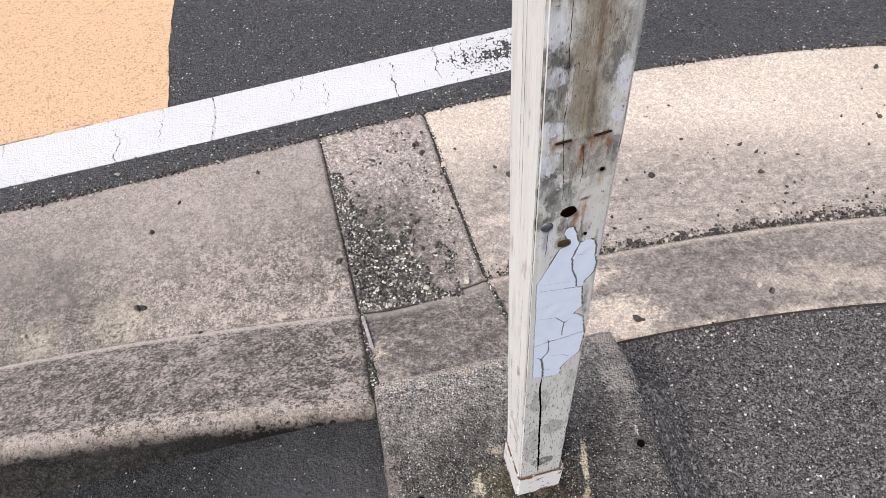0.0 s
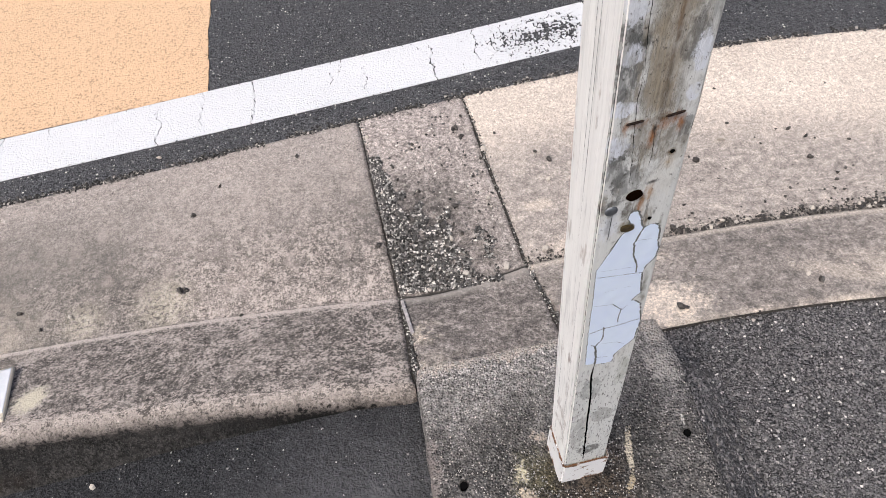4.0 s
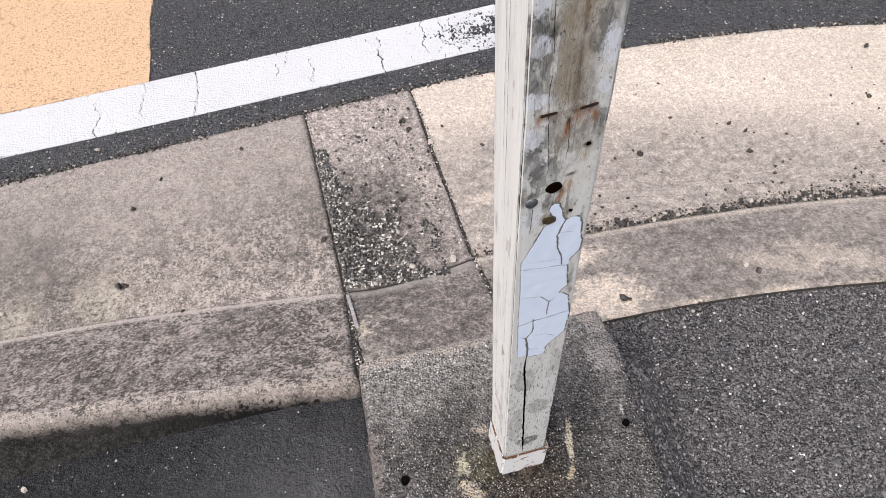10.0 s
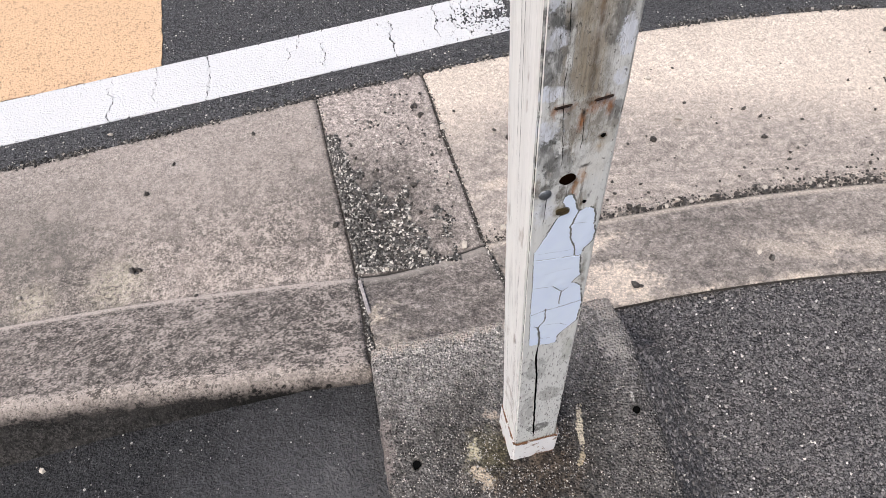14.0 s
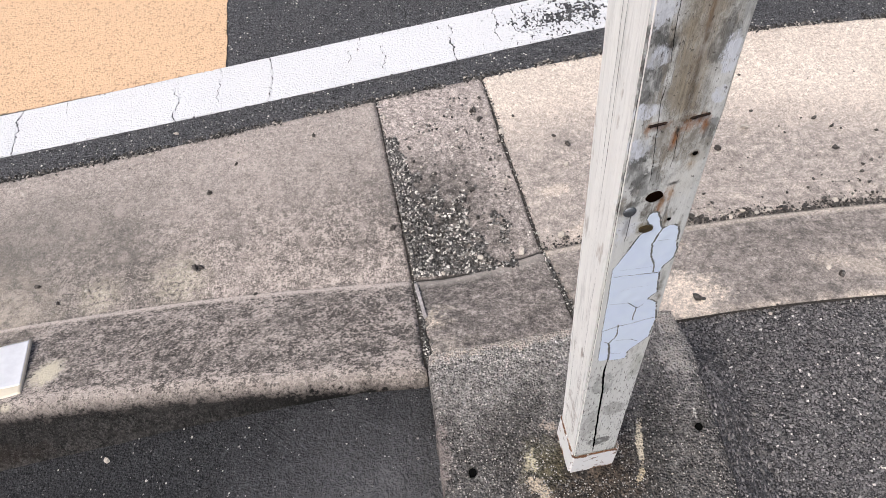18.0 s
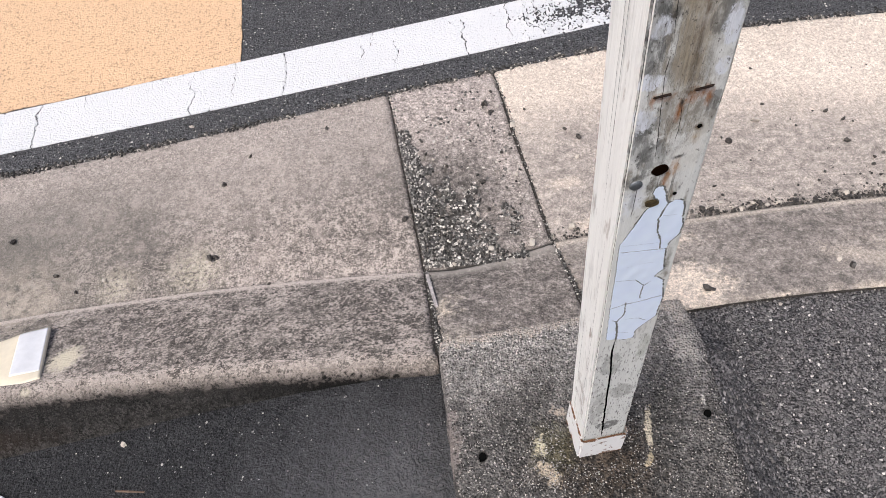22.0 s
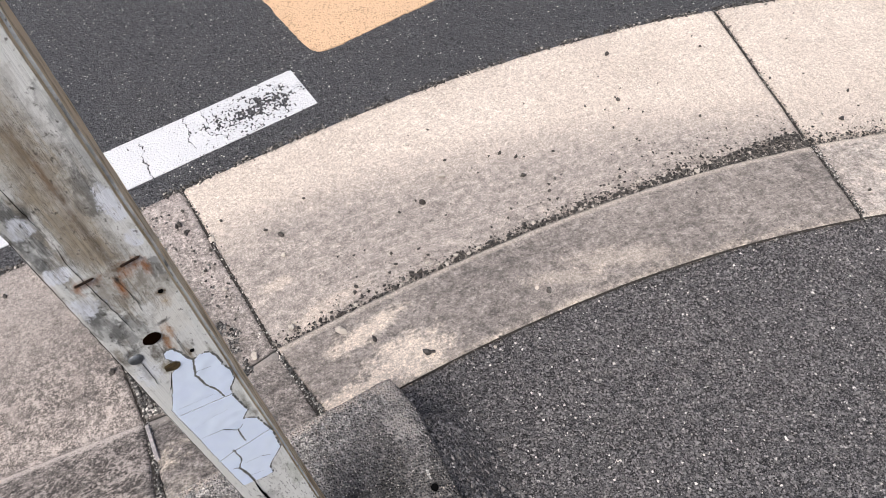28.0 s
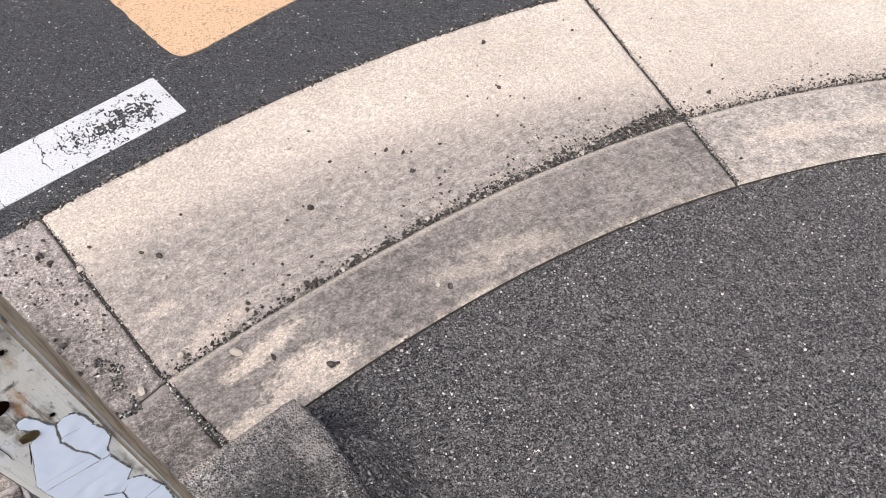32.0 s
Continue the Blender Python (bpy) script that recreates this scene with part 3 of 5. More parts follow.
# patches on the front face: across, up, half width, half height, colour, strength
SMUDGES = [(-0.027, 0.853, 0.010, 0.026, GREY_DIRT, 0.8), (-0.024, 0.823, 0.012, 0.016, GREY_DIRT, 0.75), (-0.026, 0.809, 0.010, 0.010, GREY_DIRT, 0.6), (-0.024, 0.739, 0.012, 0.026, GREY_DIRT, 0.7), (-0.012, 0.716, 0.012, 0.020, GREY_DIRT, 0.6),
           (0.022, 0.753, 0.014, 0.022, (0.20, 0.175, 0.135), 0.7), (-0.008, 0.763, 0.012, 0.020, (0.24, 0.21, 0.165), 0.6), (0.028, 0.871, 0.008, 0.05, GREY_DIRT, 0.5), (-0.028, 0.911, 0.008, 0.03, GREY_DIRT, 0.6),
           (-0.026, 0.845, 0.014, 0.022, GREY_DIRT, 0.7), (-0.022, 0.758, 0.010, 0.016, GREY_DIRT, 0.7), (0.018, 0.842, 0.010, 0.020, GREY_DIRT, 0.6), (0.027, 0.768, 0.008, 0.014, GREY_DIRT, 0.65), (-0.026, 0.797, 0.011, 0.0075, PALE_PAINT, 0.95), (-0.024, 0.763, 0.011, 0.014, PALE_PAINT, 0.9), (-0.022, 0.843, 0.008, 0.010, PALE_PAINT, 0.8), (0.026, 0.829, 0.008, 0.018, PALE_PAINT, 0.9), (0.025, 0.798, 0.006, 0.010, PALE_PAINT, 0.85),
           (-0.026, 0.879, 0.010, 0.016, PALE_PAINT, 0.75), (0.018, 0.723, 0.014, 0.03, (0.66, 0.64, 0.58), 0.6), (-0.020, 0.666, 0.012, 0.018, PALE_PAINT, 0.6),
           (-0.012, 0.345, 0.014, 0.03, (0.27, 0.265, 0.25), 0.6), (0.012, 0.250, 0.018, 0.022, (0.25, 0.24, 0.22), 0.6), (-0.018, 0.200, 0.012, 0.07, (0.26, 0.25, 0.235), 0.5), (0.0, 0.125, 0.02, 0.018, (0.09, 0.085, 0.08), 0.8), (0.024, 0.380, 0.008, 0.04, (0.30, 0.31, 0.25), 0.5)]
RUSTY, BROWN, SOOTY = (0.28, 0.105, 0.03), (0.085, 0.048, 0.020), (0.022, 0.020, 0.016)
STAINS = [(-0.0035, 0.699, 0.010, 0.009, 0, BROWN, 0.95), (0.002, 0.695, 0.007, 0.008, 0, (0.10, 0.050, 0.02), 0.9), (-0.014, 0.780, 0.011, 0.006, 0, RUSTY, 0.8), (-0.020, 0.779, 0.003, 0.008, 0, RUSTY, 0.8), (0.006, 0.781, 0.009, 0.006, 0, BROWN, 0.9), (0.016, 0.777, 0.011, 0.009, 0, RUSTY, 0.9), (0.021, 0.774, 0.004, 0.014, 0, RUSTY, 0.7),
          (0.001, 0.763, 0.0035, 0.014, 3, RUSTY, 0.9), (0.002, 0.772, 0.0016, 0.006, 0, SOOTY, 0.95), (0.019, 0.742, 0.0045, 0.006, 0, BROWN, 0.95), (0.019, 0.733, 0.004, 0.010, 0, (0.36, 0.24, 0.11), 0.6),
          (0.004, 0.688, 0.006, 0.014, 0, (0.30, 0.160, 0.07), 0.8), (0.009, 0.701, 0.005, 0.012, 0, (0.40, 0.22, 0.10), 0.7), (-0.006, 0.683, 0.009, 0.012, 0, (0.06, 0.046, 0.028), 0.95), (-0.007, 0.663, 0.010, 0.010, 0, (0.13, 0.095, 0.035), 0.85), (0.002, 0.683, 0.002, 0.014, 0, RUSTY, 0.8),
          (-0.029, 0.693, 0.006, 0.006, 0, SOOTY, 0.9), (-0.020, 0.697, 0.008, 0.006, 0, SOOTY, 0.7), (-0.022, 0.671, 0.004, 0.02, 0, (0.16, 0.155, 0.145), 0.6), (0.009, 0.713, 0.0075, 0.0025, 0, SOOTY, 0.85), (0.012, 0.665, 0.003, 0.005, 0, BROWN, 0.9), (0.017, 0.673, 0.002, 0.005, 0, SOOTY, 0.7),
          (0.006, 0.849, 0.003, 0.006, 0, BROWN, 0.9), (-0.016, 0.849, 0.004, 0.006, 0, SOOTY, 0.8), (0.005, 0.871, 0.003, 0.02, 0, (0.16, 0.085, 0.035), 0.6), (0.025, 0.651, 0.003, 0.02, 0, (0.13, 0.115, 0.07), 0.7), (0.026, 0.533, 0.004, 0.010, 0, BROWN, 0.7), (0.024, 0.561, 0.004, 0.03, 0, (0.14, 0.130, 0.095), 0.8)]
POST_FRONT = post_side("weathered_front_paint", (0.68, 0.68, 0.645), (0.36, 0.325, 0.27), 1.0, STAINS)
POST_LEFT = post_side("worn_white_paint", (0.92, 0.905, 0.86), (0.60, 0.53, 0.47), 1.08, None)
POST_BARE = post_side("bare_yellowed_timber", (0.86, 0.70, 0.46), (0.58, 0.42, 0.24), 0.94, None)
SHEET = flat("pale_blue_white_sheet", (0.735, 0.82, 0.975), 0.4, 0, 40, 0.025)


def sleeve_paint():
    s = Shader("rusting_white_steel")
    n = s.noise(70, 5, 0.7)
    z = s.axis(2)
    rim = s.sum(s.ramp(z, 0.070, 0.079), s.ramp(z, 0.014, 0.0), "MAXIMUM")
    k = s.ramp(s.sum(n, s.sum(rim, 0.22, "MULTIPLY")), 0.58, 0.66)
    c = s.mix(k, (0.84, 0.83, 0.81), s.mix(n, (0.03, 0.014, 0.008), (0.24, 0.10, 0.035)))
    return s.done(c, 0.6, n, 0.3, 0.001, 0.4)


SLEEVE = sleeve_paint()


# ---- helpers for meshes ----
def part(name, bm, material, parent, label=""):
    me = bpy.data.meshes.new(name)
    bm.normal_update()
    bm.to_mesh(me)
    bm.free()
    me.materials.append(material)
    ob = new(name, me)
    ob.parent = parent
    return tagged(ob, label)


def grid_mesh(name, rows, material, smooth=True):
    """A sheet from rows of points."""
    h, w = len(rows), len(rows[0])
    verts = [p for r in rows for p in r]
    faces = [(i * w + j, i * w + j + 1, (i + 1) * w + j + 1, (i + 1) * w + j) for i in range(h - 1) for j in range(w - 1)]
    me = bpy.data.meshes.new(name)
    me.from_pydata(verts, [], faces)
    me.materials.append(material)
    if smooth:
        me.polygons.foreach_set("use_smooth", [True] * len(me.polygons))
    me.update()
    return me


def curve_y(coef, x, lo, hi):
    """A polynomial edge line, carried on straight past its ends."""
    xc = min(max(x, lo), hi)
    slope = np.polyval(np.polyder(np.array(coef)), xc)
    return float(np.polyval(coef, xc) + slope * (x - xc))


def lip(x):
    return curve_y((0.00333, -0.03232, -0.04043, 0.19758, 1.43185), x, -1.3, 2.2)


def invert_west(x):
    return curve_y((-0.07530, -0.02406, 0.85526), x, -1.15, 0.0)


def invert_east(x):
    return curve_y((-0.01987, -0.05755, 0.17761, 0.88059), x, -0.08, 2.35)


def back_east(x):
    return curve_y((-0.01844, -0.09213, 0.20858, 0.62385), x, 0.0, 2.0)


def nose_west(x):
    return curve_y((-0.06331, -0.04140, 0.56122), x, -0.95, 0.0)


def foot_west(x):
    return curve_y((-0.01563, 0.10886, 0.57212), x, -1.0, 0.0)


def line_near(x):
    return curve_y((0.01204, 0.20949, 1.51784), x, -1.4, 0.55)


def line_far(x):
    return curve_y((0.00332, 0.21419, 1.69651), x, -1.4, 0.55)


def smooth_step(v, a, b):
    k = min(max((v - a) / (b - a), 0.0), 1.0)
    return k * k * (3 - 2 * k)


def lerp(a, b, k):
    return a + (b - a) * k


def yard_z(x, y):
    """Height of the asphalt on the near side of the kerb."""
    west = lerp(-0.005, 0.078, min(max((x + 0.95) / 0.9, 0.0), 1.0))
    low = lerp(west, 0.012, smooth_step(x, 0.05, 0.42))
    if x < 0.36 or x > 0.60:
        return low
    bank = 0.138 * (1 - smooth_step(x - pad_east(y), -0.02, 0.125)) * smooth_step(0.655 - y, 0.0, 0.11) * smooth_step(y, -0.30, -0.02)
    return low + bank


def pad_east(y):
    """The east edge of the footing's top."""
    return float(np.interp(y, (0.03, 0.33, 0.45, 0.57, 0.645), (0.442, 0.424, 0.416, 0.411, 0.389)))


# ---- ground ----
def steps(lo, hi, fine_lo, fine_hi, d):
    mid = list(np.arange(fine_lo, fine_hi + d / 2, d))
    out, w = [], d
    v = fine_lo
    while v > lo:
        w *= 1.5
        v -= w
        out.append(max(v, lo))
    out = out[::-1] + mid
    v, w = mid[-1], d
    while v < hi:
        w *= 1.5
        v += w
        out.append(min(v, hi))
    return out


def ground_z(x, y):
    far, near = lip(x), (back_east(x) if x > 0.3 else foot_west(x))
    if y > far - 0.002:
        return 0.0
    if y > far - 0.04:
        return -0.005
    if -0.02 < x < 0.40 and y > 0.5:
        return -0.11
    if y < near + (0.003 if x > 0.1 else 0.04):
        return yard_z(x, y)
    if y < near + 0.04:
        return yard_z(x, y) - 0.006
    return -0.11


xs, ys = steps(-300, 300, -1.9, 2.9, 0.02), steps(-300, 300, -0.3, 2.7, 0.02)
rows = [[(x, y, ground_z(x, y) + (0.0022 * noise.noise((x * 9, y * 9, 0)) if abs(x) < 4 and abs(y) < 4 else 0)) for x in xs] for y in ys]
ground = new("ground", grid_mesh("ground", rows, ROAD))
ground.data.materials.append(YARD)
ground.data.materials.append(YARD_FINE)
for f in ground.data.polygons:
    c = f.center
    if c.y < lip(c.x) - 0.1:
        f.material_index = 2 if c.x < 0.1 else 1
tagged(ground, "worn dark grey asphalt with pale stone chips", "asphalt", kind="structure")


# ---- kerb and channel ----
def segment(name, material, starts, ends, profile, parent, label, nu, skirt=0.12):
    """One cast length: starts and ends give x at the lip, at the invert and at the back; profile(x) gives (v, y, z) across."""
    rows, across = [], [p[0] for p in profile(lerp(starts[1], ends[1], 0.5))]
    for i in range(nu + 1):
        u = i / nu
        row = []
        for j, v in enumerate(across):
            a = lerp(starts[0], starts[1], v) if v < 1 else lerp(starts[1], starts[2], v - 1)
            b = lerp(ends[0], ends[1], v) if v < 1 else lerp(ends[1], ends[2], v - 1)
            x = lerp(a, b, u)
            _, y, z = profile(x)[j]
            edge = min(u, 1 - u) * abs(b - a)
            z -= 0.004 * max(0.0, 1 - edge / 0.008) ** 2
            w = 0.0012 * noise.noise((x * 30, y * 30, 1.0)) + 0.0018 * noise.noise((x * 6, y * 6, 4.0))
            row.append((x + 0.6 * w, y + 0.0012 * noise.noise((x * 60, y * 8, 7.0)), z + w))
        first, last = row[0], row[-1]
        row = [(first[0], first[1] + 0.001, first[2] - skirt)] + row + [(last[0], last[1] - 0.001, last[2] - skirt)]
        rows.append(row)
    down = lambda r: [(p[0], p[1], min(p[2], -0.05) - 0.06) for p in r]
    rows = [down(rows[0])] + rows + [down(rows[-1])]
    me = grid_mesh(name, rows, material)
    values = [across[0]] + across + [across[-1]]
    me.attributes.new("across", "FLOAT", "POINT").data.foreach_set("value", values * len(rows))
    ob = new(name, me)
    ob.parent = parent
    return tagged(ob, label)


CH = 40


def channel_rows(x, inv_y, depth):
    far = lip(x)
    out = [(0.0, far, -0.001), (0.01, far - 0.004, 0.003)]
    for j in range(1, CH):
        k = j / CH
        out.append((k, lerp(far, inv_y, k), lerp(0.004, depth, k)))
    return out


def west_profile(x):
    inv, nose, foot = invert_west(x), nose_west(x), foot_west(x)
    out = channel_rows(x, inv, -0.035)
    out += [(1.0, inv + 0.004, -0.034), (1.02, inv - 0.003, -0.028), (1.04, inv - 0.012, -0.024)]
    n = 18
    for j in range(1, n):
        k = j / n
        out.append((1.04 + 0.6 * k, lerp(inv - 0.012, nose + 0.03, k), lerp(-0.024, 0.090, k)))
    bottom = min(yard_z(x, 0.5) - 0.02, 0.07)
    for j in range(9):
        a = radians(90 * j / 8)
        out.append((1.70 + 0.1 * j / 8, nose + 0.03 - 0.034 * math.sin(a), 0.066 + 0.026 * math.cos(a)))
    for j in range(1, 8):
        k = j / 7
        out.append((1.8 + 0.2 * k, lerp(nose - 0.004, min(foot, nose - 0.006) - 0.006, k), lerp(0.066, bottom, k)))
    return out


def east_profile(x):
    inv, back = invert_east(x), back_east(x)
    out = channel_rows(x, inv, -0.036)
    out += [(1.0, inv + 0.004, -0.035), (1.02, inv - 0.002, -0.028), (1.05, inv - 0.010, -0.024)]
    n = 20
    for j in range(1, n + 1):
        k = j / n
        out.append((1.05 + 0.95 * k, lerp(inv - 0.010, back, k), lerp(-0.024, 0.020, k) - (0.004 if j == n else 0)))
    return out


def infill_profile(x):
    k0 = smooth_step(x, -0.12, 0.25)
    inv = lerp(invert_west(x), invert_east(x), k0)
    far, back = lip(x), 0.585
    out = [(0.0, far, 0.0), (0.01, far - 0.004, 0.003)]
    for j in range(1, CH):
        k = j / CH
        out.append((k, lerp(far, inv, k), lerp(0.003, -0.038, k)))
    out += [(1.0, inv + 0.003, -0.036), (1.02, inv - 0.003, -0.029), (1.05, inv - 0.010, -0.024)]
    n = 16
    for j in range(1, n + 1):
        k = j / n
        out.append((1.05 + 0.95 * k, lerp(inv - 0.010, back, k), lerp(-0.024, lerp(0.094, 0.026, smooth_step(x, -0.05, 0.27)), k)))
    return out


kerb = new("kerb_and_channel")
tagged(kerb, "weathered cast concrete kerb and channel in jointed lengths", "kerb", kind="structure")
G = 0.0021
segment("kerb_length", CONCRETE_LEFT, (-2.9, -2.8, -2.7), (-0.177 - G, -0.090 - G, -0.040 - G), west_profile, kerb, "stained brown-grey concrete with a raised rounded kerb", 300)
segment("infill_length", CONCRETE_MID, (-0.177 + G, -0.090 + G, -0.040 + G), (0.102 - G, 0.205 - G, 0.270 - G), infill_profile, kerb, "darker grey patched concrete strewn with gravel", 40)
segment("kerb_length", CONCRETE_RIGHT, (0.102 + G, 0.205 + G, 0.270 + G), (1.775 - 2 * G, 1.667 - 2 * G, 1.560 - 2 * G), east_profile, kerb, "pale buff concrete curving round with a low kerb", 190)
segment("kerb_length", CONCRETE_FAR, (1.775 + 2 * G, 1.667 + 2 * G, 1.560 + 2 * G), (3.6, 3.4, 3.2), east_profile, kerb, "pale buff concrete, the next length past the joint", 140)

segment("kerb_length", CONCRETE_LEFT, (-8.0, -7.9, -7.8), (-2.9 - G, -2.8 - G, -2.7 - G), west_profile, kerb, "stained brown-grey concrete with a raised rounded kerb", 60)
segment("kerb_length", CONCRETE_FAR, (3.6 + G, 3.4 + G, 3.2 + G), (8.0, 7.8, 7.6), east_profile, kerb, "pale buff concrete, the next length past the joint", 60)

surface_cache = {}


def surface_z(x, y):
    """Height of whatever paves the place."""
    far = lip(x)
    if y > far:
        return 0.0
    k = (far - y) / 0.53
    kind = 0 if x < lerp(-0.177, -0.090, k) else (1 if x < lerp(0.102, 0.205, k) else 2)
    key = (kind, round(x * 400))
    if key not in surface_cache:
        p = sorted((b, c) for _, b, c in (west_profile, infill_profile, east_profile)[kind](x))
        surface_cache[key] = (np.array([q[0] for q in p]), np.array([q[1] for q in p]))
    a, b = surface_cache[key]
    return yard_z(x, y) if y < a[0] else float(np.interp(y, a, b))


# ---- joints ----
def joint(x_lip, x_inv, x_back, depth, width, end):
    """Dirt packed into the joint between two lengths."""
    rows = []
    for i in range(41):
        v = 2 * i / 40
        y0, y1 = lip(x_lip), (invert_west(x_inv) + invert_east(x_inv)) / 2 if x_inv < 1 else invert_east(x_inv)
        x = lerp(x_lip, x_inv, v) if v < 1 else lerp(x_inv, x_back, v - 1)
        y = lerp(y0, y1, v) if v < 1 else lerp(y1, end, v - 1)
        z = min(surface_z(x - 0.02, y), surface_z(x + 0.02, y)) - depth + 0.002 * noise.noise((x * 90, y * 90, 0))
        rows.append([(x - width, y, z), (x, y, z + 0.001), (x + width, y, z)])
    ob = new("joint_filler", grid_mesh("joint_filler", rows, JOINT))
    ob.parent = kerb
    return tagged(ob, "dark dirt and grit packed in the joint")


joint(-0.177, -0.090, -0.048, 0.005, 0.009, 0.59)
joint(0.102, 0.205, 0.270, 0.004, 0.009, 0.62)
joint(1.775, 1.667, 1.560, 0.005, 0.014, 0.652)
strip_ends = [Vector((x, y, surface_z(x + 0.012, y) + 0.0025)) for x, y in ((-0.083, 0.845), (-0.060, 0.735))]
mid_strip, along = (strip_ends[0] + strip_ends[1]) / 2, strip_ends[0] - strip_ends[1]
bm = bmesh.new()
bmesh.ops.create_cube(bm, size=1.0, matrix=Matrix.LocRotScale(mid_strip, along.to_track_quat("Y", "Z"), (0.0075, along.length, 0.006)))
bmesh.ops.bevel(bm, geom=bm.edges[:], offset=0.001, segments=1, affect="EDGES")
part("joint_strip", bm, FILLER, kerb, "pale sliver of joint strip")


rows = []
for k in range(261):
    x = 0.40 + 2.6 * k / 260
    y, w = back_east(x), max(0.0003, 0.0009 + 0.0024 * noise.noise((x * 23, 4, 1)) + 0.0022 * noise.noise((x * 90, 2, 1)))
    z = yard_z(x, y - 0.01) + 0.0045
    rows.append([(x, y - 0.001 - w, z - 0.004), (x, y - 0.0008 - w * 0.5, z), (x, y + 0.0005, z + 0.001)])
ob = new("joint_filler", grid_mesh("joint_filler", rows, JOINT))
ob.parent = kerb
tagged(ob, "dark seam of dirt between kerb and asphalt")


# ---- road markings ----
def cut_sheet(name, mask, place, material, parent, thick, label="", split=False):
    """Solid flakes from a mask of small cells: the top, and walls where the sheet ends. place(i, j, lift) gives a point."""
    h, w = mask.shape
    groups = np.zeros((h, w), int)
    count = 1
    if split:
        count = 0
        for i in range(h):
            for j in range(w):
                if mask[i, j] and not groups[i, j]:
                    count += 1
                    todo = [(i, j)]
                    groups[i, j] = count
                    while todo:
                        a, b = todo.pop()
                        for c, d in ((a + 1, b), (a - 1, b), (a, b + 1), (a, b - 1)):
                            if 0 <= c < h and 0 <= d < w and mask[c, d] and not groups[c, d]:
                                groups[c, d] = count
                                todo.append((c, d))
    else:
        groups[mask] = 1
    made = []
    for g in range(1, count + 1):
        cells = np.argwhere(groups == g)
        if len(cells) < 12:
            continue
        verts, faces, index = [], [], {}

        def corner(i, j, top):
            key = (i, j, top)
            if key not in index:
                index[key] = len(verts)
                verts.append(place(i, j, thick if top else 0.0))
            return index[key]

        for i, j in cells:
            i, j = int(i), int(j)
            faces.append([corner(i, j, 1), corner(i, j + 1, 1), corner(i + 1, j + 1, 1), corner(i + 1, j, 1)])
            for di, dj, a, b in ((-1, 0, (i, j), (i, j + 1)), (1, 0, (i + 1, j + 1), (i + 1, j)), (0, -1, (i + 1, j), (i, j)), (0, 1, (i, j + 1), (i + 1, j + 1))):
                c, d = i + di, j + dj
                if not (0 <= c < h and 0 <= d < w and groups[c, d] == g):
                    faces.append([corner(*a, 0), corner(*b, 0), corner(*b, 1), corner(*a, 1)])
        me = bpy.data.meshes.new(name)
        me.from_pydata(verts, [], faces)
        me.materials.append(material)
        me.update()
        ob = new(name, me)
        ob.parent = parent
        made.append(tagged(ob, label))
    return made


line = new("road_line")
tagged(line, "white painted road edge line, cracked and worn at its end", "road marking", kind="structure")
X0, X1, CELL = -1.36, 0.505, 0.0019
nx, ny = int((X1 - X0) / CELL), 84
mask = np.ones((ny, nx), bool)
cracks = [(-1.30, 0.0, 0.5, 0.8), (-1.128, 0.0, 0.75, 1.5), (-1.131, 0.6, 1.0, 1.3), (-1.005, 0.7, 1.0, 0.7), (-0.714, 0.0, 0.9, 1.0), (-0.602, 0.15, 1.0, 0.8), (-0.467, 0.0, 1.0, 1.5),
          (-0.311, 0.0, 0.35, 0.6), (-0.251, 0.45, 0.75, 0.9), (-0.224, 0.68, 1.0, 1.6), (-0.161, 0.1, 0.72, 1.3), (0.032, 0.0, 0.85, 1.5), (0.0, 0.75, 1.0, 0.8), (0.159, 0.2, 1.0, 1.4), (0.215, 0.3, 1.0, 1.1), (0.24, 0.1, 0.9, 1.2)]
for i in range(ny):
    v = i / ny
    for cx, v0, v1, wide in cracks:
        if not v0 <= v <= v1:
            continue
        x = cx + 0.016 * noise.noise((cx * 31, v * 3.5, 0)) + 0.008 * noise.noise((cx * 77, v * 14, 3)) - 0.02 * (v - 0.5)
        half = 0.0017 * wide * (0.35 + 1.3 * abs(noise.noise((cx * 13, v * 9, 5))))
        a, b = int((x - half - X0) / CELL + 0.5), int((x + half - X0) / CELL + 0.5)
        mask[i, max(a, 0):max(b, 0)] = False
for i in range(ny):
    for j in range(nx):
        x, v = X0 + j * CELL, i / ny
        y = lerp(line_near(X0 + (j // 8) * 8 * CELL), line_far(X0 + (j // 8) * 8 * CELL), v)
        if x < 0.02 and 2 < i < ny - 3:
            if (i * 7 + j * 3) % 5 == 0 and noise.noise((x * 60, y * 60, 8.0)) > 0.66:
                mask[i, j] = False
            continue
        n = noise.noise((x * 150, y * 150, 1.0)) + 0.7 * noise.noise((x * 48, y * 48, 2.0))
        wear = smooth_step(x, 0.03, 0.36) * (1.15 - 1.5 * abs(v - 0.48)) - 0.55 * smooth_step(x, 0.44, 0.475)
        if i < 3 or i > ny - 4 or j > nx - 4:
            wear = max(wear, 0.35)
        if n > 0.85 - 1.0 * wear:
            mask[i, j] = False


def line_place(i, j, lift):
    x = X0 + j * CELL
    return (x - 0.03 * (i / ny - 0.5) * smooth_step(x, 0.2, 0.5), lerp(line_near(x), line_far(x), i / ny), lift)


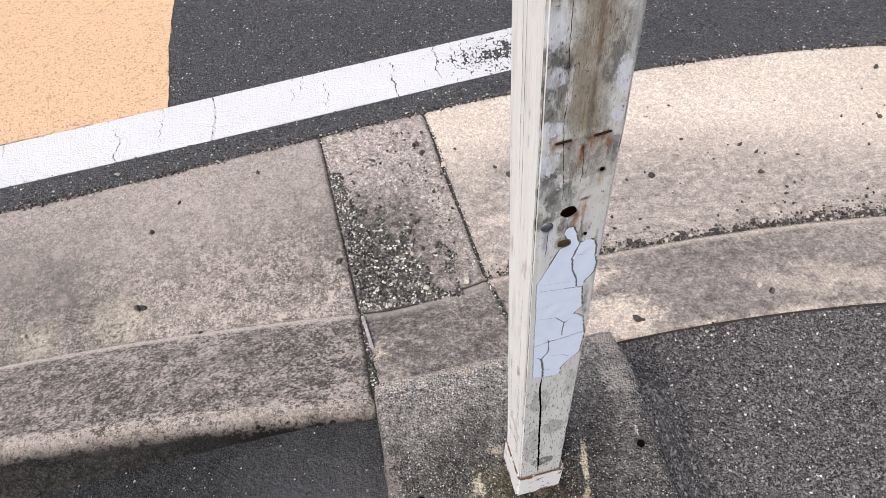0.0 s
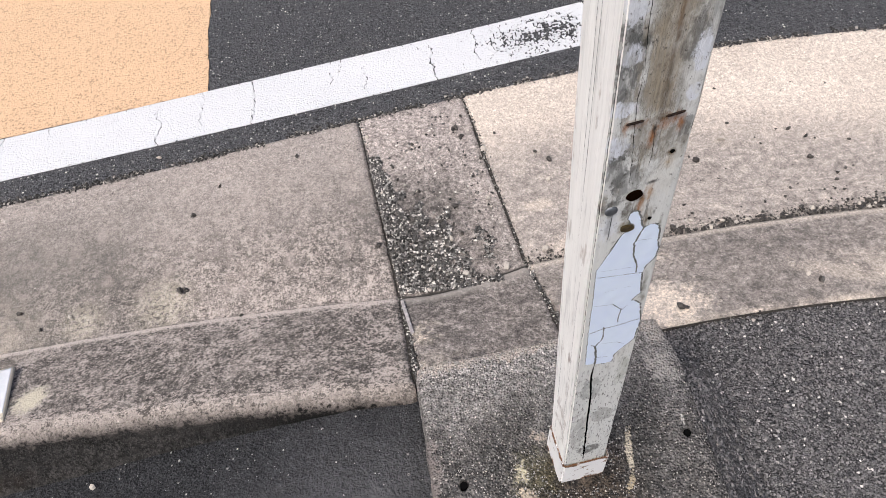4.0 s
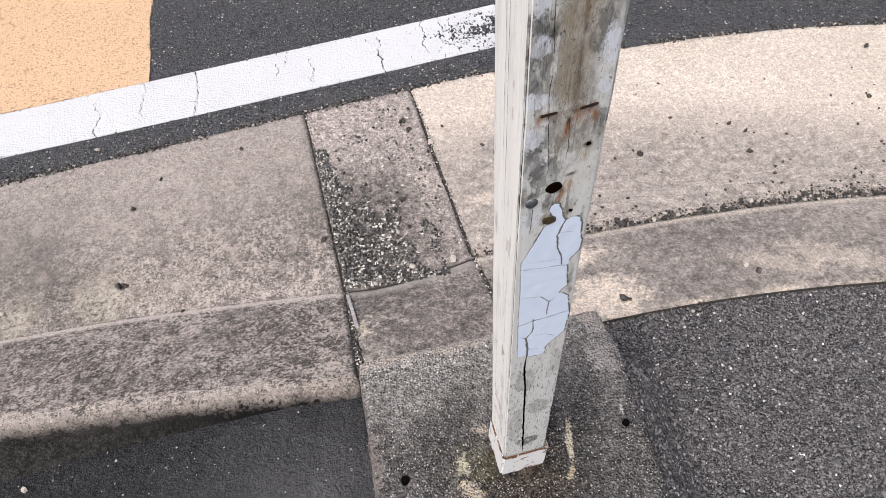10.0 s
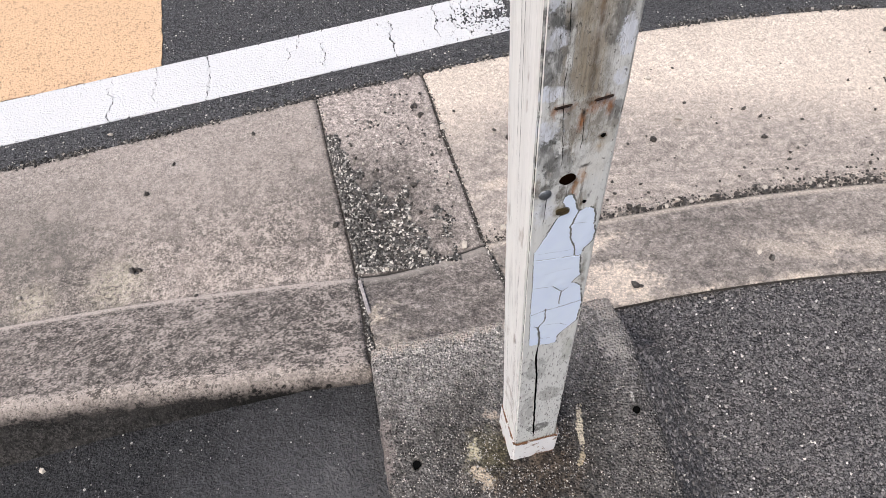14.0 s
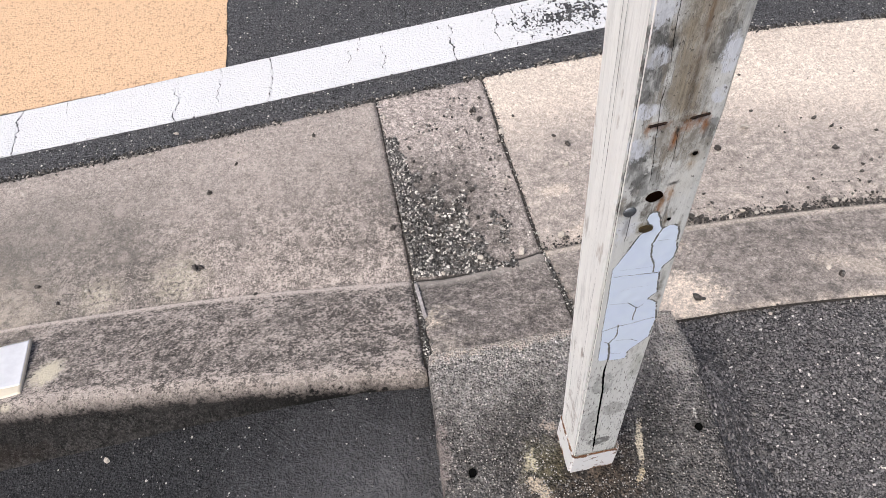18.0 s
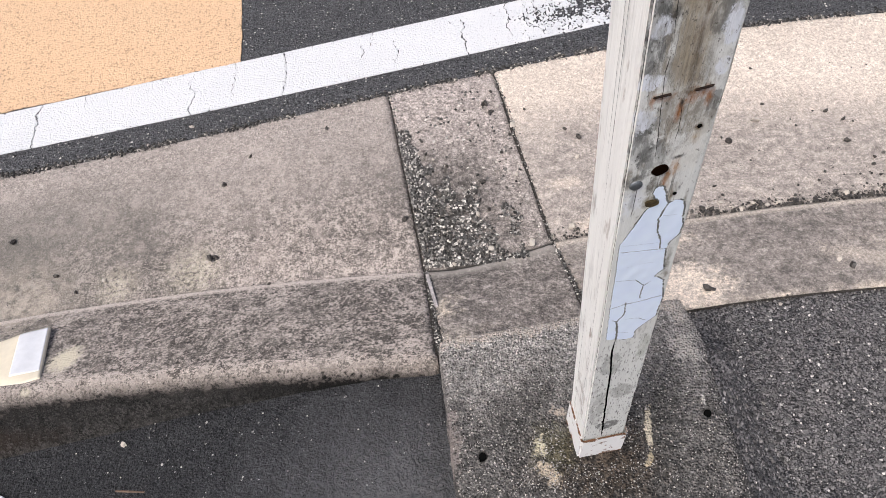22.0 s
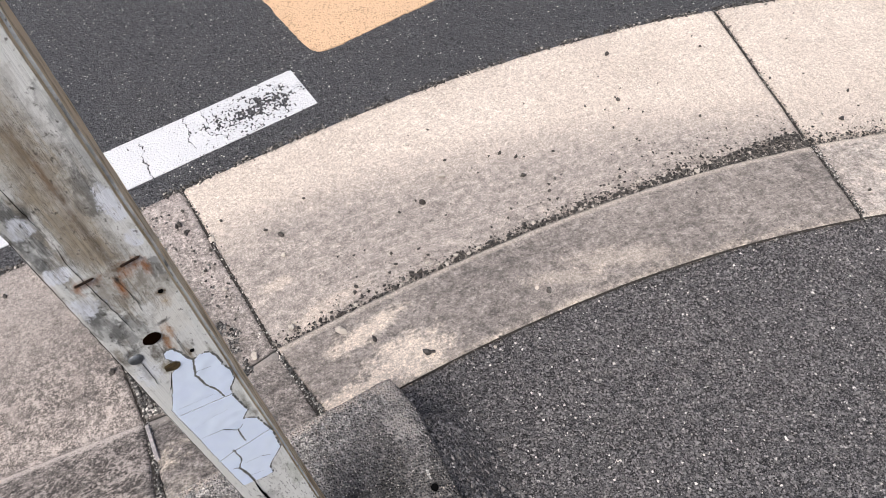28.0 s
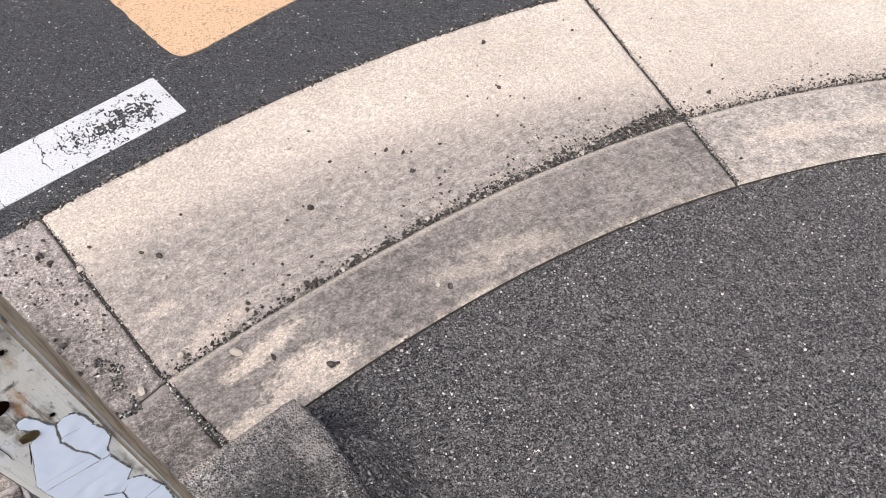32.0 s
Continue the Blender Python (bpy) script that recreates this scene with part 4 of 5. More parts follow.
cut_sheet("paint", mask, line_place, WHITE_LINE, line, 0.0022)
rows = [[(x, lerp(line_near(x), line_far(x), k), 0.0022) for k in (0, 0.5, 1)] for x in np.linspace(X0, -4.0, 20)]
ob = new("paint", grid_mesh("paint", rows, WHITE_LINE, False))
ob.parent = line


def patch(name, corners, material, label, ragged=1.0):
    """A coating on the road with a ragged edge, 3 mm thick."""
    ring = []
    for i, (x, y) in enumerate(corners):
        x2, y2 = corners[(i + 1) % len(corners)]
        n = max(1, int(math.hypot(x2 - x, y2 - y) / 0.006)) if min(abs(x), abs(x2)) < 1.5 and min(y, y2) < 2.4 else 1
        dx, dy = y2 - y, x - x2
        d = math.hypot(dx, dy)
        for k in range(n):
            px, py = lerp(x, x2, k / n), lerp(y, y2, k / n)
            w = (0.0035 * noise.noise((px * 70, py * 70, 3)) + 0.004 * noise.noise((px * 22, py * 22, 6))) * ragged if n > 1 else 0
            ring.append((px + w * dx / d, py + w * dy / d))
    bm = bmesh.new()
    top = [bm.verts.new((x, y, 0.003)) for x, y in ring]
    bm.faces.new(top)
    low = [bm.verts.new((x, y, -0.002)) for x, y in ring]
    for i in range(len(ring)):
        j = (i + 1) % len(ring)
        bm.faces.new((top[i], low[i], low[j], top[j]))
    bmesh.ops.recalc_face_normals(bm, faces=bm.faces)
    return tagged(part(name, bm, material, None), label, "road marking", kind="structure")


patch("orange_marking", [(-4.0, 0.86), (-1.318, 1.428), (-1.0, 1.488), (-0.596, 1.571), (-0.600, 1.62), (-0.628, 1.836), (-0.70, 2.9), (-4.0, 2.9)], ORANGE, "flat orange road surface coating with a ragged edge")
patch("orange_marking", [(0.560, 1.905), (0.572, 1.872), (0.588, 1.856), (0.61, 1.848), (0.635, 1.852), (0.99, 1.943), (2.2, 2.30), (2.2, 3.4), (0.30, 3.4), (0.500, 2.228)], ORANGE, "second flat orange road surface patch with a rounded corner")
patch("white_marking", [(-0.951, 0.4255), (-0.985, 0.440), (-1.7, 0.335), (-1.9, 0.20), (-0.30, 0.1125)], WHITE_LINE, "white painted marking on the near asphalt", 0.15)
for name in ("white_marking",):
    for v in bpy.data.objects[name].data.vertices:
        v.co.z += yard_z(v.co.x, v.co.y) + 0.004

# ---- post footing ----
PAD_Z = 0.17


def footing_edge(side, k):
    """The four top corners, joined by slightly wavering edges."""
    top = [(-0.046, 0.586), (0.389, 0.645), (0.442, 0.03), (0.0, 0.03)]
    (x, y), (x2, y2) = top[side], top[(side + 1) % 4]
    return lerp(x, x2, k), lerp(y, y2, k)


nu, nv = 110, 130
rows = []
for j in range(-3, nv + 4):
    row = []
    for i in range(-3, nu + 4):
        a, b = min(max(i / nu, 0), 1), min(max(j / nv, 0), 1)
        n0, n1 = footing_edge(0, a), footing_edge(2, 1 - a)
        y = lerp(n0[1], n1[1], b)
        x = lerp(lerp(-0.046, 0.0, b), pad_east(y), a)
        out_l, out_r, out_f, out_n = max(-i, 0), max(i - nu, 0), max(-j, 0), max(j - nv, 0)
        drop = (0, 0.010, 0.07, 0.24)
        x += 0.004 * (out_r > 0) + (0, 0.0, 0.006, 0.012)[out_r] - 0.003 * out_l
        y += 0.003 * out_f - 0.01 * out_n
        z = PAD_Z - max(drop[out_l], drop[out_r], drop[out_f], drop[out_n])
        edge = min(a, 1 - a) * 0.43
        z -= 0.006 * max(0.0, 1 - edge / 0.02) ** 2 + 0.004 * max(0.0, 1 - b * 0.55 / 0.012) ** 2
        z += 0.0016 * noise.noise((x * 45, y * 45, 0)) + 0.003 * noise.noise((x * 11, y * 11, 2)) + 0.0014 * noise.noise((x * 140, y * 140, 4))
        for hx, hy in ((0.019, 0.375), (0.387, 0.427)):
            if math.hypot(x - hx, y - hy) < 0.0062:
                z -= 0.05
        if out_r > 1:
            x += 0.010 * noise.noise((y * 28, 5, out_r)) + 0.006 * noise.noise((y * 80, 2, out_r))
        row.append((x + 0.004 * noise.noise((y * 40, x, 9)) * (out_l + out_r > 0), y + 0.004 * noise.noise((x * 40, y, 9)) * (out_f > 0), z))
    rows.append(row[::-1])
footing = new("post_footing", grid_mesh("post_footing", rows, CONCRETE_PAD))
tagged(footing, "rough dark exposed-aggregate concrete footing block", "footing", kind="structure")


def disc(r, n=20, depth=0.001, ragged=0.0):
    bm = bmesh.new()
    bmesh.ops.create_cone(bm, cap_ends=True, segments=n, radius1=r, radius2=r * 0.96, depth=depth)
    for v in bm.verts:
        k = 1 + ragged * noise.noise((v.co.x / r * 1.4, v.co.y / r * 1.4, r * 900))
        v.co.x, v.co.y = v.co.x * k, v.co.y * k
    return bm


for hx, hy in ((0.019, 0.375), (0.387, 0.427)):
    ob = part("bolt_hole", disc(0.0062, 18, 0.03), BLACK, footing, "empty black bolt hole")
    ob.location = (hx, hy, PAD_Z - 0.012)

# ---- post ----
post = new("timber_post")
post.matrix_world = pose(0.2018, 0.4053, PAD_Z - 0.0048, -0.343, -1.995, 8.924)
tagged(post, "weathered white-painted square timber post with a peeling sheet", "post")
HW, HD = 0.03275, 0.0309
TWIST = radians(1.63)
bm = bmesh.new()
bmesh.ops.create_cube(bm, size=1.0, matrix=Matrix.LocRotScale((0, 0, 0.72), None, (2 * HW, 2 * HD, 1.40)))
worn_edge = [e for e in bm.edges if all(v.co.x > 0 and v.co.y < 0 for v in e.verts)]
rest = [e for e in bm.edges if e not in worn_edge]
bmesh.ops.bevel(bm, geom=worn_edge, offset=0.0032, segments=3, affect="EDGES")
bmesh.ops.bevel(bm, geom=[e for e in rest if e.is_valid and abs(e.verts[0].co.z - e.verts[1].co.z) > 1], offset=0.0022, segments=2, affect="EDGES")
bmesh.ops.bisect_plane(bm, geom=bm.verts[:] + bm.edges[:] + bm.faces[:], plane_co=(0, 0, 0.5), plane_no=(0, 0, 1))
for k in range(1, 70):
    bmesh.ops.bisect_plane(bm, geom=bm.verts[:] + bm.edges[:] + bm.faces[:], plane_co=(0, 0, 0.02 * k + 0.003), plane_no=(0, 0, 1))
for v in bm.verts:
    v.co.x += (0.0006 if v.co.x > 0.02 else 0.0004) * noise.noise((v.co.z * 26, v.co.y * 40, 1)) + 0.0008 * noise.noise((v.co.z * 7, v.co.y * 20, 2))
bm.normal_update()
for f in bm.faces:
    f.material_index = 0 if f.normal.y < -0.97 or f.normal.y > 0.6 or (f.normal.y < -0.6 and f.normal.x < 0) else (1 if f.normal.x < 0 else 2)
for v in bm.verts:
    a = TWIST * v.co.z
    v.co.x, v.co.y = v.co.x * math.cos(a) - v.co.y * math.sin(a), v.co.x * math.sin(a) + v.co.y * math.cos(a)
shaft = part("shaft", bm, POST_FRONT, post)
shaft.data.materials.append(POST_LEFT)
shaft.data.materials.append(POST_BARE)

bm = bmesh.new()
outer = [(-0.0375, -0.0340), (0.0345, -0.0340), (0.0345, 0.0335), (-0.0375, 0.0335)]
for z0, z1, k in ((0.0, 0.080, 1.0),):
    vs = [[bm.verts.new((x * k2, y * k2, z)) for x, y in outer] for z, k2 in ((z0, 1.02), (z1, 1.0), (z1, 0.955), (z1 - 0.02, 0.955))]
    for a, b in zip(vs, vs[1:]):
        for i in range(4):
            bm.faces.new((a[i], a[(i + 1) % 4], b[(i + 1) % 4], b[i]))
bmesh.ops.bevel(bm, geom=[e for e in bm.edges if abs(e.verts[0].co.z - e.verts[1].co.z) > 0.05], offset=0.003, segments=2, affect="EDGES")
bmesh.ops.recalc_face_normals(bm, faces=bm.faces)
sleeve = part("sleeve", bm, SLEEVE, post, "white steel base sleeve with rusty edges")
sleeve.rotation_euler = (radians(0.343), radians(1.995), 0)

FACE = -HD - 0.0002
# the peeling sheet, as (across, up) in millimetres of the front face
outline = [(-3, 667), (-6, 672), (-5, 678), (-2, 680), (2, 679), (4, 672), (6, 662), (9, 653), (15, 657), (22, 653), (25, 643), (25, 630), (28, 616), (27, 602), (20, 594), (18, 581), (19, 566), (21, 546), (17, 541),
           (13, 536), (19, 531), (24, 525), (26, 507), (29, 490), (28, 471), (27, 449), (18, 438), (11, 430), (7, 421), (7, 408), (-3, 407), (-14, 413), (-24, 416), (-25, 463), (-26, 503), (-26, 545), (-27, 585), (-27, 607), (-23, 615), (-15, 635), (-10, 650), (-4, 656)]
splits = [([(9, 653), (4, 635), (6, 614), (11, 599), (12, 586)], 0.75), ([(4, 640), (24, 635)], 0.2), ([(-25, 593), (-8, 589), (18, 583)], 0.4), ([(-25, 605), (13, 597)], 0.12),
          ([(-25, 565), (-3, 567), (17, 564)], 0.12), ([(-26, 545), (-5, 539), (5, 524), (15, 533)], 0.3), ([(5, 524), (4, 512), (4, 498)], 0.45),
          ([(-25, 488), (-11, 491), (7, 491), (28, 493)], 0.5), ([(-10, 494), (-9, 470), (-16, 455), (-21, 460)], 0.6), ([(-9, 460), (8, 455), (20, 443)], 0.15),
          ([(-16, 431), (6, 423)], 0.12), ([(-16, 455), (-13, 429), (-13, 405)], 1.3)]
CE = 0.6
gx, gz = np.arange(-30, 31, CE), np.arange(402, 684, CE)
PX, PZ = np.meshgrid(gx, gz)
wob = np.array([[noise.noise((float(x) * 0.22, float(z) * 0.22, 0.0)) for x in gx] for z in gz])
wob3 = np.array([[noise.noise((float(x) * 0.7, float(z) * 0.7, 9.0)) for x in gx] for z in gz])
wob2 = np.array([[noise.noise((float(x) * 0.11, float(z) * 0.11, 5.0)) for x in gx] for z in gz])
QX, QZ = PX + 0.8 * wob + 0.35 * wob3, PZ + 0.8 * wob2 + 0.35 * wob3
inside = np.zeros(PX.shape, bool)
for i in range(len(outline)):
    (x1, z1), (x2, z2) = outline[i], outline[(i + 1) % len(outline)]
    if z1 != z2:
        hit = ((z1 > QZ) != (z2 > QZ)) & (QX < (x2 - x1) * (QZ - z1) / (z2 - z1) + x1)
        inside ^= hit
whole = inside.copy()
for poly, half in splits:
    if half < 0.4:
        continue
    for (x1, z1), (x2, z2) in zip(poly, poly[1:]):
        d2 = (x2 - x1) ** 2 + (z2 - z1) ** 2
        k = np.clip(((QX - x1) * (x2 - x1) + (QZ - z1) * (z2 - z1)) / d2, 0, 1)
        inside &= np.hypot(QX - x1 - k * (x2 - x1), QZ - z1 - k * (z2 - z1)) > half * 0.8 + 0.30
for hx, hz, r in ((-6, 660, 6.5), (21, 536, 3.2)):
    inside &= np.hypot(QX - hx, QZ - hz) > r


def sheet_place(i, j, lift):
    curl = 0.0004 * noise.noise((j * 0.05, i * 0.05, 3))
    return ((gx[0] + j * CE) / 1000, FACE - lift + curl * (lift > 0), (gz[0] + i * CE) / 1000)


# Added underlay, wider than the sheet: draws its edge shadow, plus grime.
grown = whole.copy()
for n in range(3):
    g = grown.copy()
    g[1:] |= grown[:-1]
    g[:-1] |= grown[1:]
    g[:, 1:] |= grown[:, :-1]
    g[:, :-1] |= grown[:, 1:]
    grown = g & (((wob > -0.25) & ((PX > -5) | (n < 1))) | grown)
cut_sheet("sheet_backing", grown, sheet_place, flat("grime_edge_shade", (0.13, 0.13, 0.12), 0.9, 0, 200, 0.5), post, 0.0002, "dark grey underlay, edge shade and grime round the sheet")
cut_sheet("sheet_flake", inside, sheet_place, SHEET, post, 0.00045, "pale bluish-white flake of the cracked sheet", True)


def groove(points, half, name, material, parent, label, lift=0.0004):
    """A dark split in the timber that tapers at its ends."""
    dense = []
    for (x1, z1), (x2, z2) in zip(points, points[1:]):
        n = max(2, int(math.hypot(x2 - x1, z2 - z1) / 4))
        dense += [(lerp(x1, x2, k / n), lerp(z1, z2, k / n)) for k in range(n)]
    rows = []
    for i, (x, z) in enumerate(dense):
        w = half * min(1.0, 8 * min(i, len(dense) - 1 - i) / len(dense) + 0.15) * (0.7 + 0.7 * abs(noise.noise((z * 0.12, x, 0))))
        x += 0.9 * noise.noise((z * 0.15, 0, 2)) + 0.9 * noise.noise((z * 0.045, 3, 2)) * min(1.0, half)
        rows.append([((x - w) / 1000, FACE - lift, z / 1000), ((x + w) / 1000, FACE - lift, z / 1000)])
    ob = new(name, grid_mesh(name, rows, material, False))
    ob.parent = parent
    return tagged(ob, label)


HAIRLINE = flat("grey_hairline", (0.045, 0.048, 0.055), 0.9)
for poly, half in splits:
    if half < 0.4:
        groove(poly, 0.30 + 1.1 * half, "hairline", HAIRLINE, post, "hairline crack in the sheet", 0.0012)
groove([(-13, 416), (-14, 376), (-10.5, 322), (-9.5, 270), (-8, 220), (-6, 150), (-4, 80)], 1.5, "split", BLACK, post, "long dark split in the timber")
groove([(-14, 824), (-16, 805), (-14.5, 780), (-13, 759), (-11, 727), (-10, 712)], 0.27, "split", BLACK, post, "long dark split in the timber")
groove([(-18, 1010), (-17, 872), (-16, 849), (-14, 824)], 0.22, "split", BLACK, post, "fine dark split in the timber")
groove([(1.6, 771), (3.0, 749), (2.1, 729)], 0.25, "split", BLACK, post, "fine dark split in the timber")
groove([(-20.5, 685), (-21, 661), (-22, 643)], 0.3, "split", BLACK, post, "fine dark split below the screw")
groove([(-8, 655), (-14, 640), (-20, 628)], 0.5, "split", BLACK, post, "fine dark split in the timber")
groove([(-32, 871), (-32.2, 651), (-32, 511), (-32, 330)], 0.26, "split", BLACK, post, "dark worn arris of the timber")
groove([(-18, 264), (4, 268), (28, 260)], 0.35, "split", BLACK, post, "fine dark check across the grain")
groove([(-9, 112), (6, 121)], 1.5, "split", BLACK, post, "dark gouge low on the timber")


for across, z0, z1, half in ((-2, 1.30, 0.62, 0.0004), (4, 0.98, 0.70, 0.0003), (-14, 0.60, 0.12, 0.0003), (12, 0.42, 0.10, 0.0003)):
    rows = []
    for k in range(61):
        z, w = lerp(z0, z1, k / 60), half * min(1.0, 0.2 + 6 * min(k, 60 - k) / 60)
        y = (across + 1.2 * noise.noise((k * 0.13, across, 0))) / 1000
        w *= 0.4 + 1.4 * abs(noise.noise((k * 0.31, across, 4)))
        rows.append([(-HW - 0.0009, y + w, z), (-HW - 0.0009, y - w, z)])
    ob = new("check", grid_mesh("check", rows, flat("grey_check", (0.10, 0.09, 0.08), 0.95), False))
    ob.parent = post
    tagged(ob, "fine grey drying check in the paint")


def on_face(ob, x, z, lift=0.0):
    ob.parent = post
    ob.location = (x / 1000, FACE - lift, z / 1000)
    ob.rotation_euler = (radians(90), 0, 0)
    return ob


main_hole = on_face(part("nail_hole", disc(0.0064, 32, 0.002, 0.22), ROT, post, "dark ragged hole with rust below"), -4, 702)
main_hole.scale, main_hole.rotation_euler = (1.12, 0.85, 1), (radians(90), radians(-14), 0)
on_face(part("nail_hole", disc(0.0052, 20, 0.0024, 0.35), flat("brown_rot", (0.045, 0.030, 0.010), 0.95, 0, 400, 0.6), post, "brown stained hole"), -6, 660).scale = (1.2, 0.85, 1)
on_face(part("knot_hole", disc(0.0019, 12, 0.001, 0.6), BLACK, post, "small dark hole"), 19, 743)
on_face(part("knot_hole", disc(0.0018, 12, 0.001, 0.6), BLACK, post, "small dark hole"), 13, 666)
bm = bmesh.new()
bmesh.ops.create_uvsphere(bm, u_segments=16, v_segments=8, radius=0.0055)
bmesh.ops.scale(bm, vec=(1, 1, 0.45), verts=bm.verts)
on_face(part("screw_head", bm, ZINC, post, "dull grey domed screw head"), -22, 689)
for x, z, tilt, w in ((-15, 784, 2, 13), (14.5, 783, 5, 14)):
    bm = bmesh.new()
    bmesh.ops.create_cube(bm, size=1.0, matrix=Matrix.LocRotScale((0, 0, 0.0012), Euler((0, 0, radians(tilt))), (w / 1000, 0.0016, 0.0024)))
    bmesh.ops.bevel(bm, geom=bm.edges[:], offset=0.0008, segments=2, affect="EDGES")
    on_face(part("staple", bm, RUST, post, "rusty wire staple"), x, z)
bm = disc(0.006, 24, 0.0012)
on_face(part("washer", bm, ZINC, post, "dull washer"), -24, 913)
on_face(part("nail_hole", disc(0.0028, 14, 0.0030), BLACK, post, "dark hole"), -24, 913)

for ob in post.children:
    if ob.name.split(".")[0] in ("sheet_backing", "sheet_flake", "split", "hairline", "check"):
        for v in ob.data.vertices:
            a = TWIST * v.co.z
            v.co.x, v.co.y = v.co.x * math.cos(a) - v.co.y * math.sin(a), v.co.x * math.sin(a) + v.co.y * math.cos(a)
    elif ob.name.split(".")[0] not in ("shaft", "sleeve"):
        a = TWIST * ob.location.z
        x, y = ob.location.x, ob.location.y
        ob.location.x, ob.location.y = x * math.cos(a) - y * math.sin(a), x * math.sin(a) + y * math.cos(a)

# ---- kerb reflector ----
reflector = new("kerb_reflector")
ex, ey = Vector((-0.931, -0.364, 0.0)), Vector((0.338, -0.866, 0.37)).normalized()
ez = ex.cross(ey).normalized()
if ez.z < 0:
    ez = -ez
reflector.matrix_world = Matrix(((ex.x, ey.x, ez.x, -0.896), (ex.y, ey.y, ez.y, 0.751), (ex.z, ey.z, ez.z, 0.018), (0, 0, 0, 1)))
tagged(reflector, "cream and white kerb reflector with a yellow stripe", "road reflector")
CREAM = flat("cream_plastic", (0.74, 0.66, 0.52), 0.5, 0, 60, 0.06)
PANEL = flat("white_plastic", (0.80, 0.80, 0.82), 0.4, 0, 60, 0.05)
YELLOW = flat("yellow_reflector", (0.82, 0.56, 0.02), 0.35, 0, 200, 0.08)
SOOT = flat("dirty_black_plastic", (0.05, 0.035, 0.025), 0.7, 0, 80, 0.5)


def lens_height(x, y):
    """The low rounded top of the reflector."""
    side = min(smooth_step(x, -0.004, 0.060), smooth_step(0.180 - x, -0.02, 0.055))
    ends = min(smooth_step(y, -0.02, 0.02), smooth_step(0.173 - y, -0.012, 0.040 - 0.010 * math.sin(math.pi * x / 0.16)))
    return 0.0012 + 0.0125 * side * ends


def moulded(x0, x1, y0, y1, lift):
    """A piece of the moulding with a rim that goes down to the concrete."""
    n, m = 24, 28
    rows = []
    for i in range(-1, n + 2):
        row = []
        for j in range(-1, m + 2):
            a, b = min(max(i / n, 0), 1), min(max(j / m, 0), 1)
            x, y = lerp(x0, x1, a), lerp(y0, y1, b)
            rim = i < 0 or j < 0 or i > n or j > m
            row.append((x, y, lens_height(x, y) + lift - (0.006 if rim and lift < 0.0001 else 0.0015 if rim else 0)))
        rows.append(row[::-1])
    return rows


for name, box, lift, material, label in (("body", (0, 0.170, 0, 0.173), 0.0, CREAM, ""), ("panel", (0.003, 0.056, 0.004, 0.150), 0.0006, PANEL, "smooth white panel"),
                                         ("stripe", (0.110, 0.138, 0.005, 0.128), 0.0010, YELLOW, "bright yellow reflective stripe"), ("end_panel", (0.139, 0.166, 0.005, 0.130), 0.0007, SOOT, "dirty dark end of the reflector")):
    me = grid_mesh(name, moulded(*box, lift), material)
    me.flip_normals()
    ob = new(name, me)
    ob.parent = reflector
    tagged(ob, label)

# ---- loose stones ----
rng = random.Random(7)


def stone_mesh(seed, material):
    bm = bmesh.new()
    bmesh.ops.create_icosphere(bm, subdivisions=1, radius=1.0)
    for v in bm.verts:
        v.co *= 1 + 0.6 * noise.noise(v.co * 0.9 + Vector((seed * 7, 0, 0))) + 0.45 * noise.noise(v.co * 2.6 + Vector((0, seed * 5, 0)))
        v.co.x *= 1.0 + 0.12 * (seed % 3)
    me = bpy.data.meshes.new("stone")
    bm.to_mesh(me)
    bm.free()
    me.materials.append(material)
    me.update()
    return me


DARK = [stone_mesh(k, STONE_DARK) for k in range(9)]
PALE = [stone_mesh(k + 10, STONE_PALE) for k in range(7)]


def stones(places, meshes, label, group):
    for x, y, r in places:
        me = meshes[rng.randrange(len(meshes))]
        ob = new("stone", me)
        s = r * 0.00138
        ob.location, ob.scale = (x, y, surface_z(x, y) + 0.85 * s), (s * rng.uniform(0.95, 1.3), s * rng.uniform(0.8, 1.0), s)
        ob.rotation_euler = (rng.uniform(-0.3, 0.3), rng.uniform(-0.3, 0.3), rng.uniform(0, 6.3))
        tagged(ob, label, "stone", group)


stones([(1.362, 1.462, 5), (1.294, 1.286, 5), (1.241, 1.268, 2), (1.303, 1.244, 2), (1.227, 1.198, 3), (1.467, 1.141, 3), (0.903, 1.240, 4), (0.937, 1.212, 4), (0.873, 1.243, 2), (0.925, 1.148, 5),
        (0.996, 1.105, 3), (0.760, 1.275, 3), (0.653, 1.166, 6), (0.973, 1.093, 3), (0.381, 1.300, 3), (0.299, 1.212, 6), (0.268, 1.240, 3), (0.173, 1.311, 3), (0.470, 1.089, 2), (1.805, 0.973, 5)],
       DARK, "small dark brown stone lying in the channel", "stones in the channel")
stones([(0.732, 1.225, 6), (0.690, 1.366, 4), (0.288, 1.151, 4), (0.252, 0.955, 6), (0.138, 1.264, 5), (0.156, 0.916, 7), (0.065, 0.908, 6), (-0.022, 0.875, 4), (0.248, 0.957, 4), (-0.692, 1.330, 4), (-0.831, 0.887, 4)],
       PALE, "small pale stone lying in the channel", "stones in the channel")
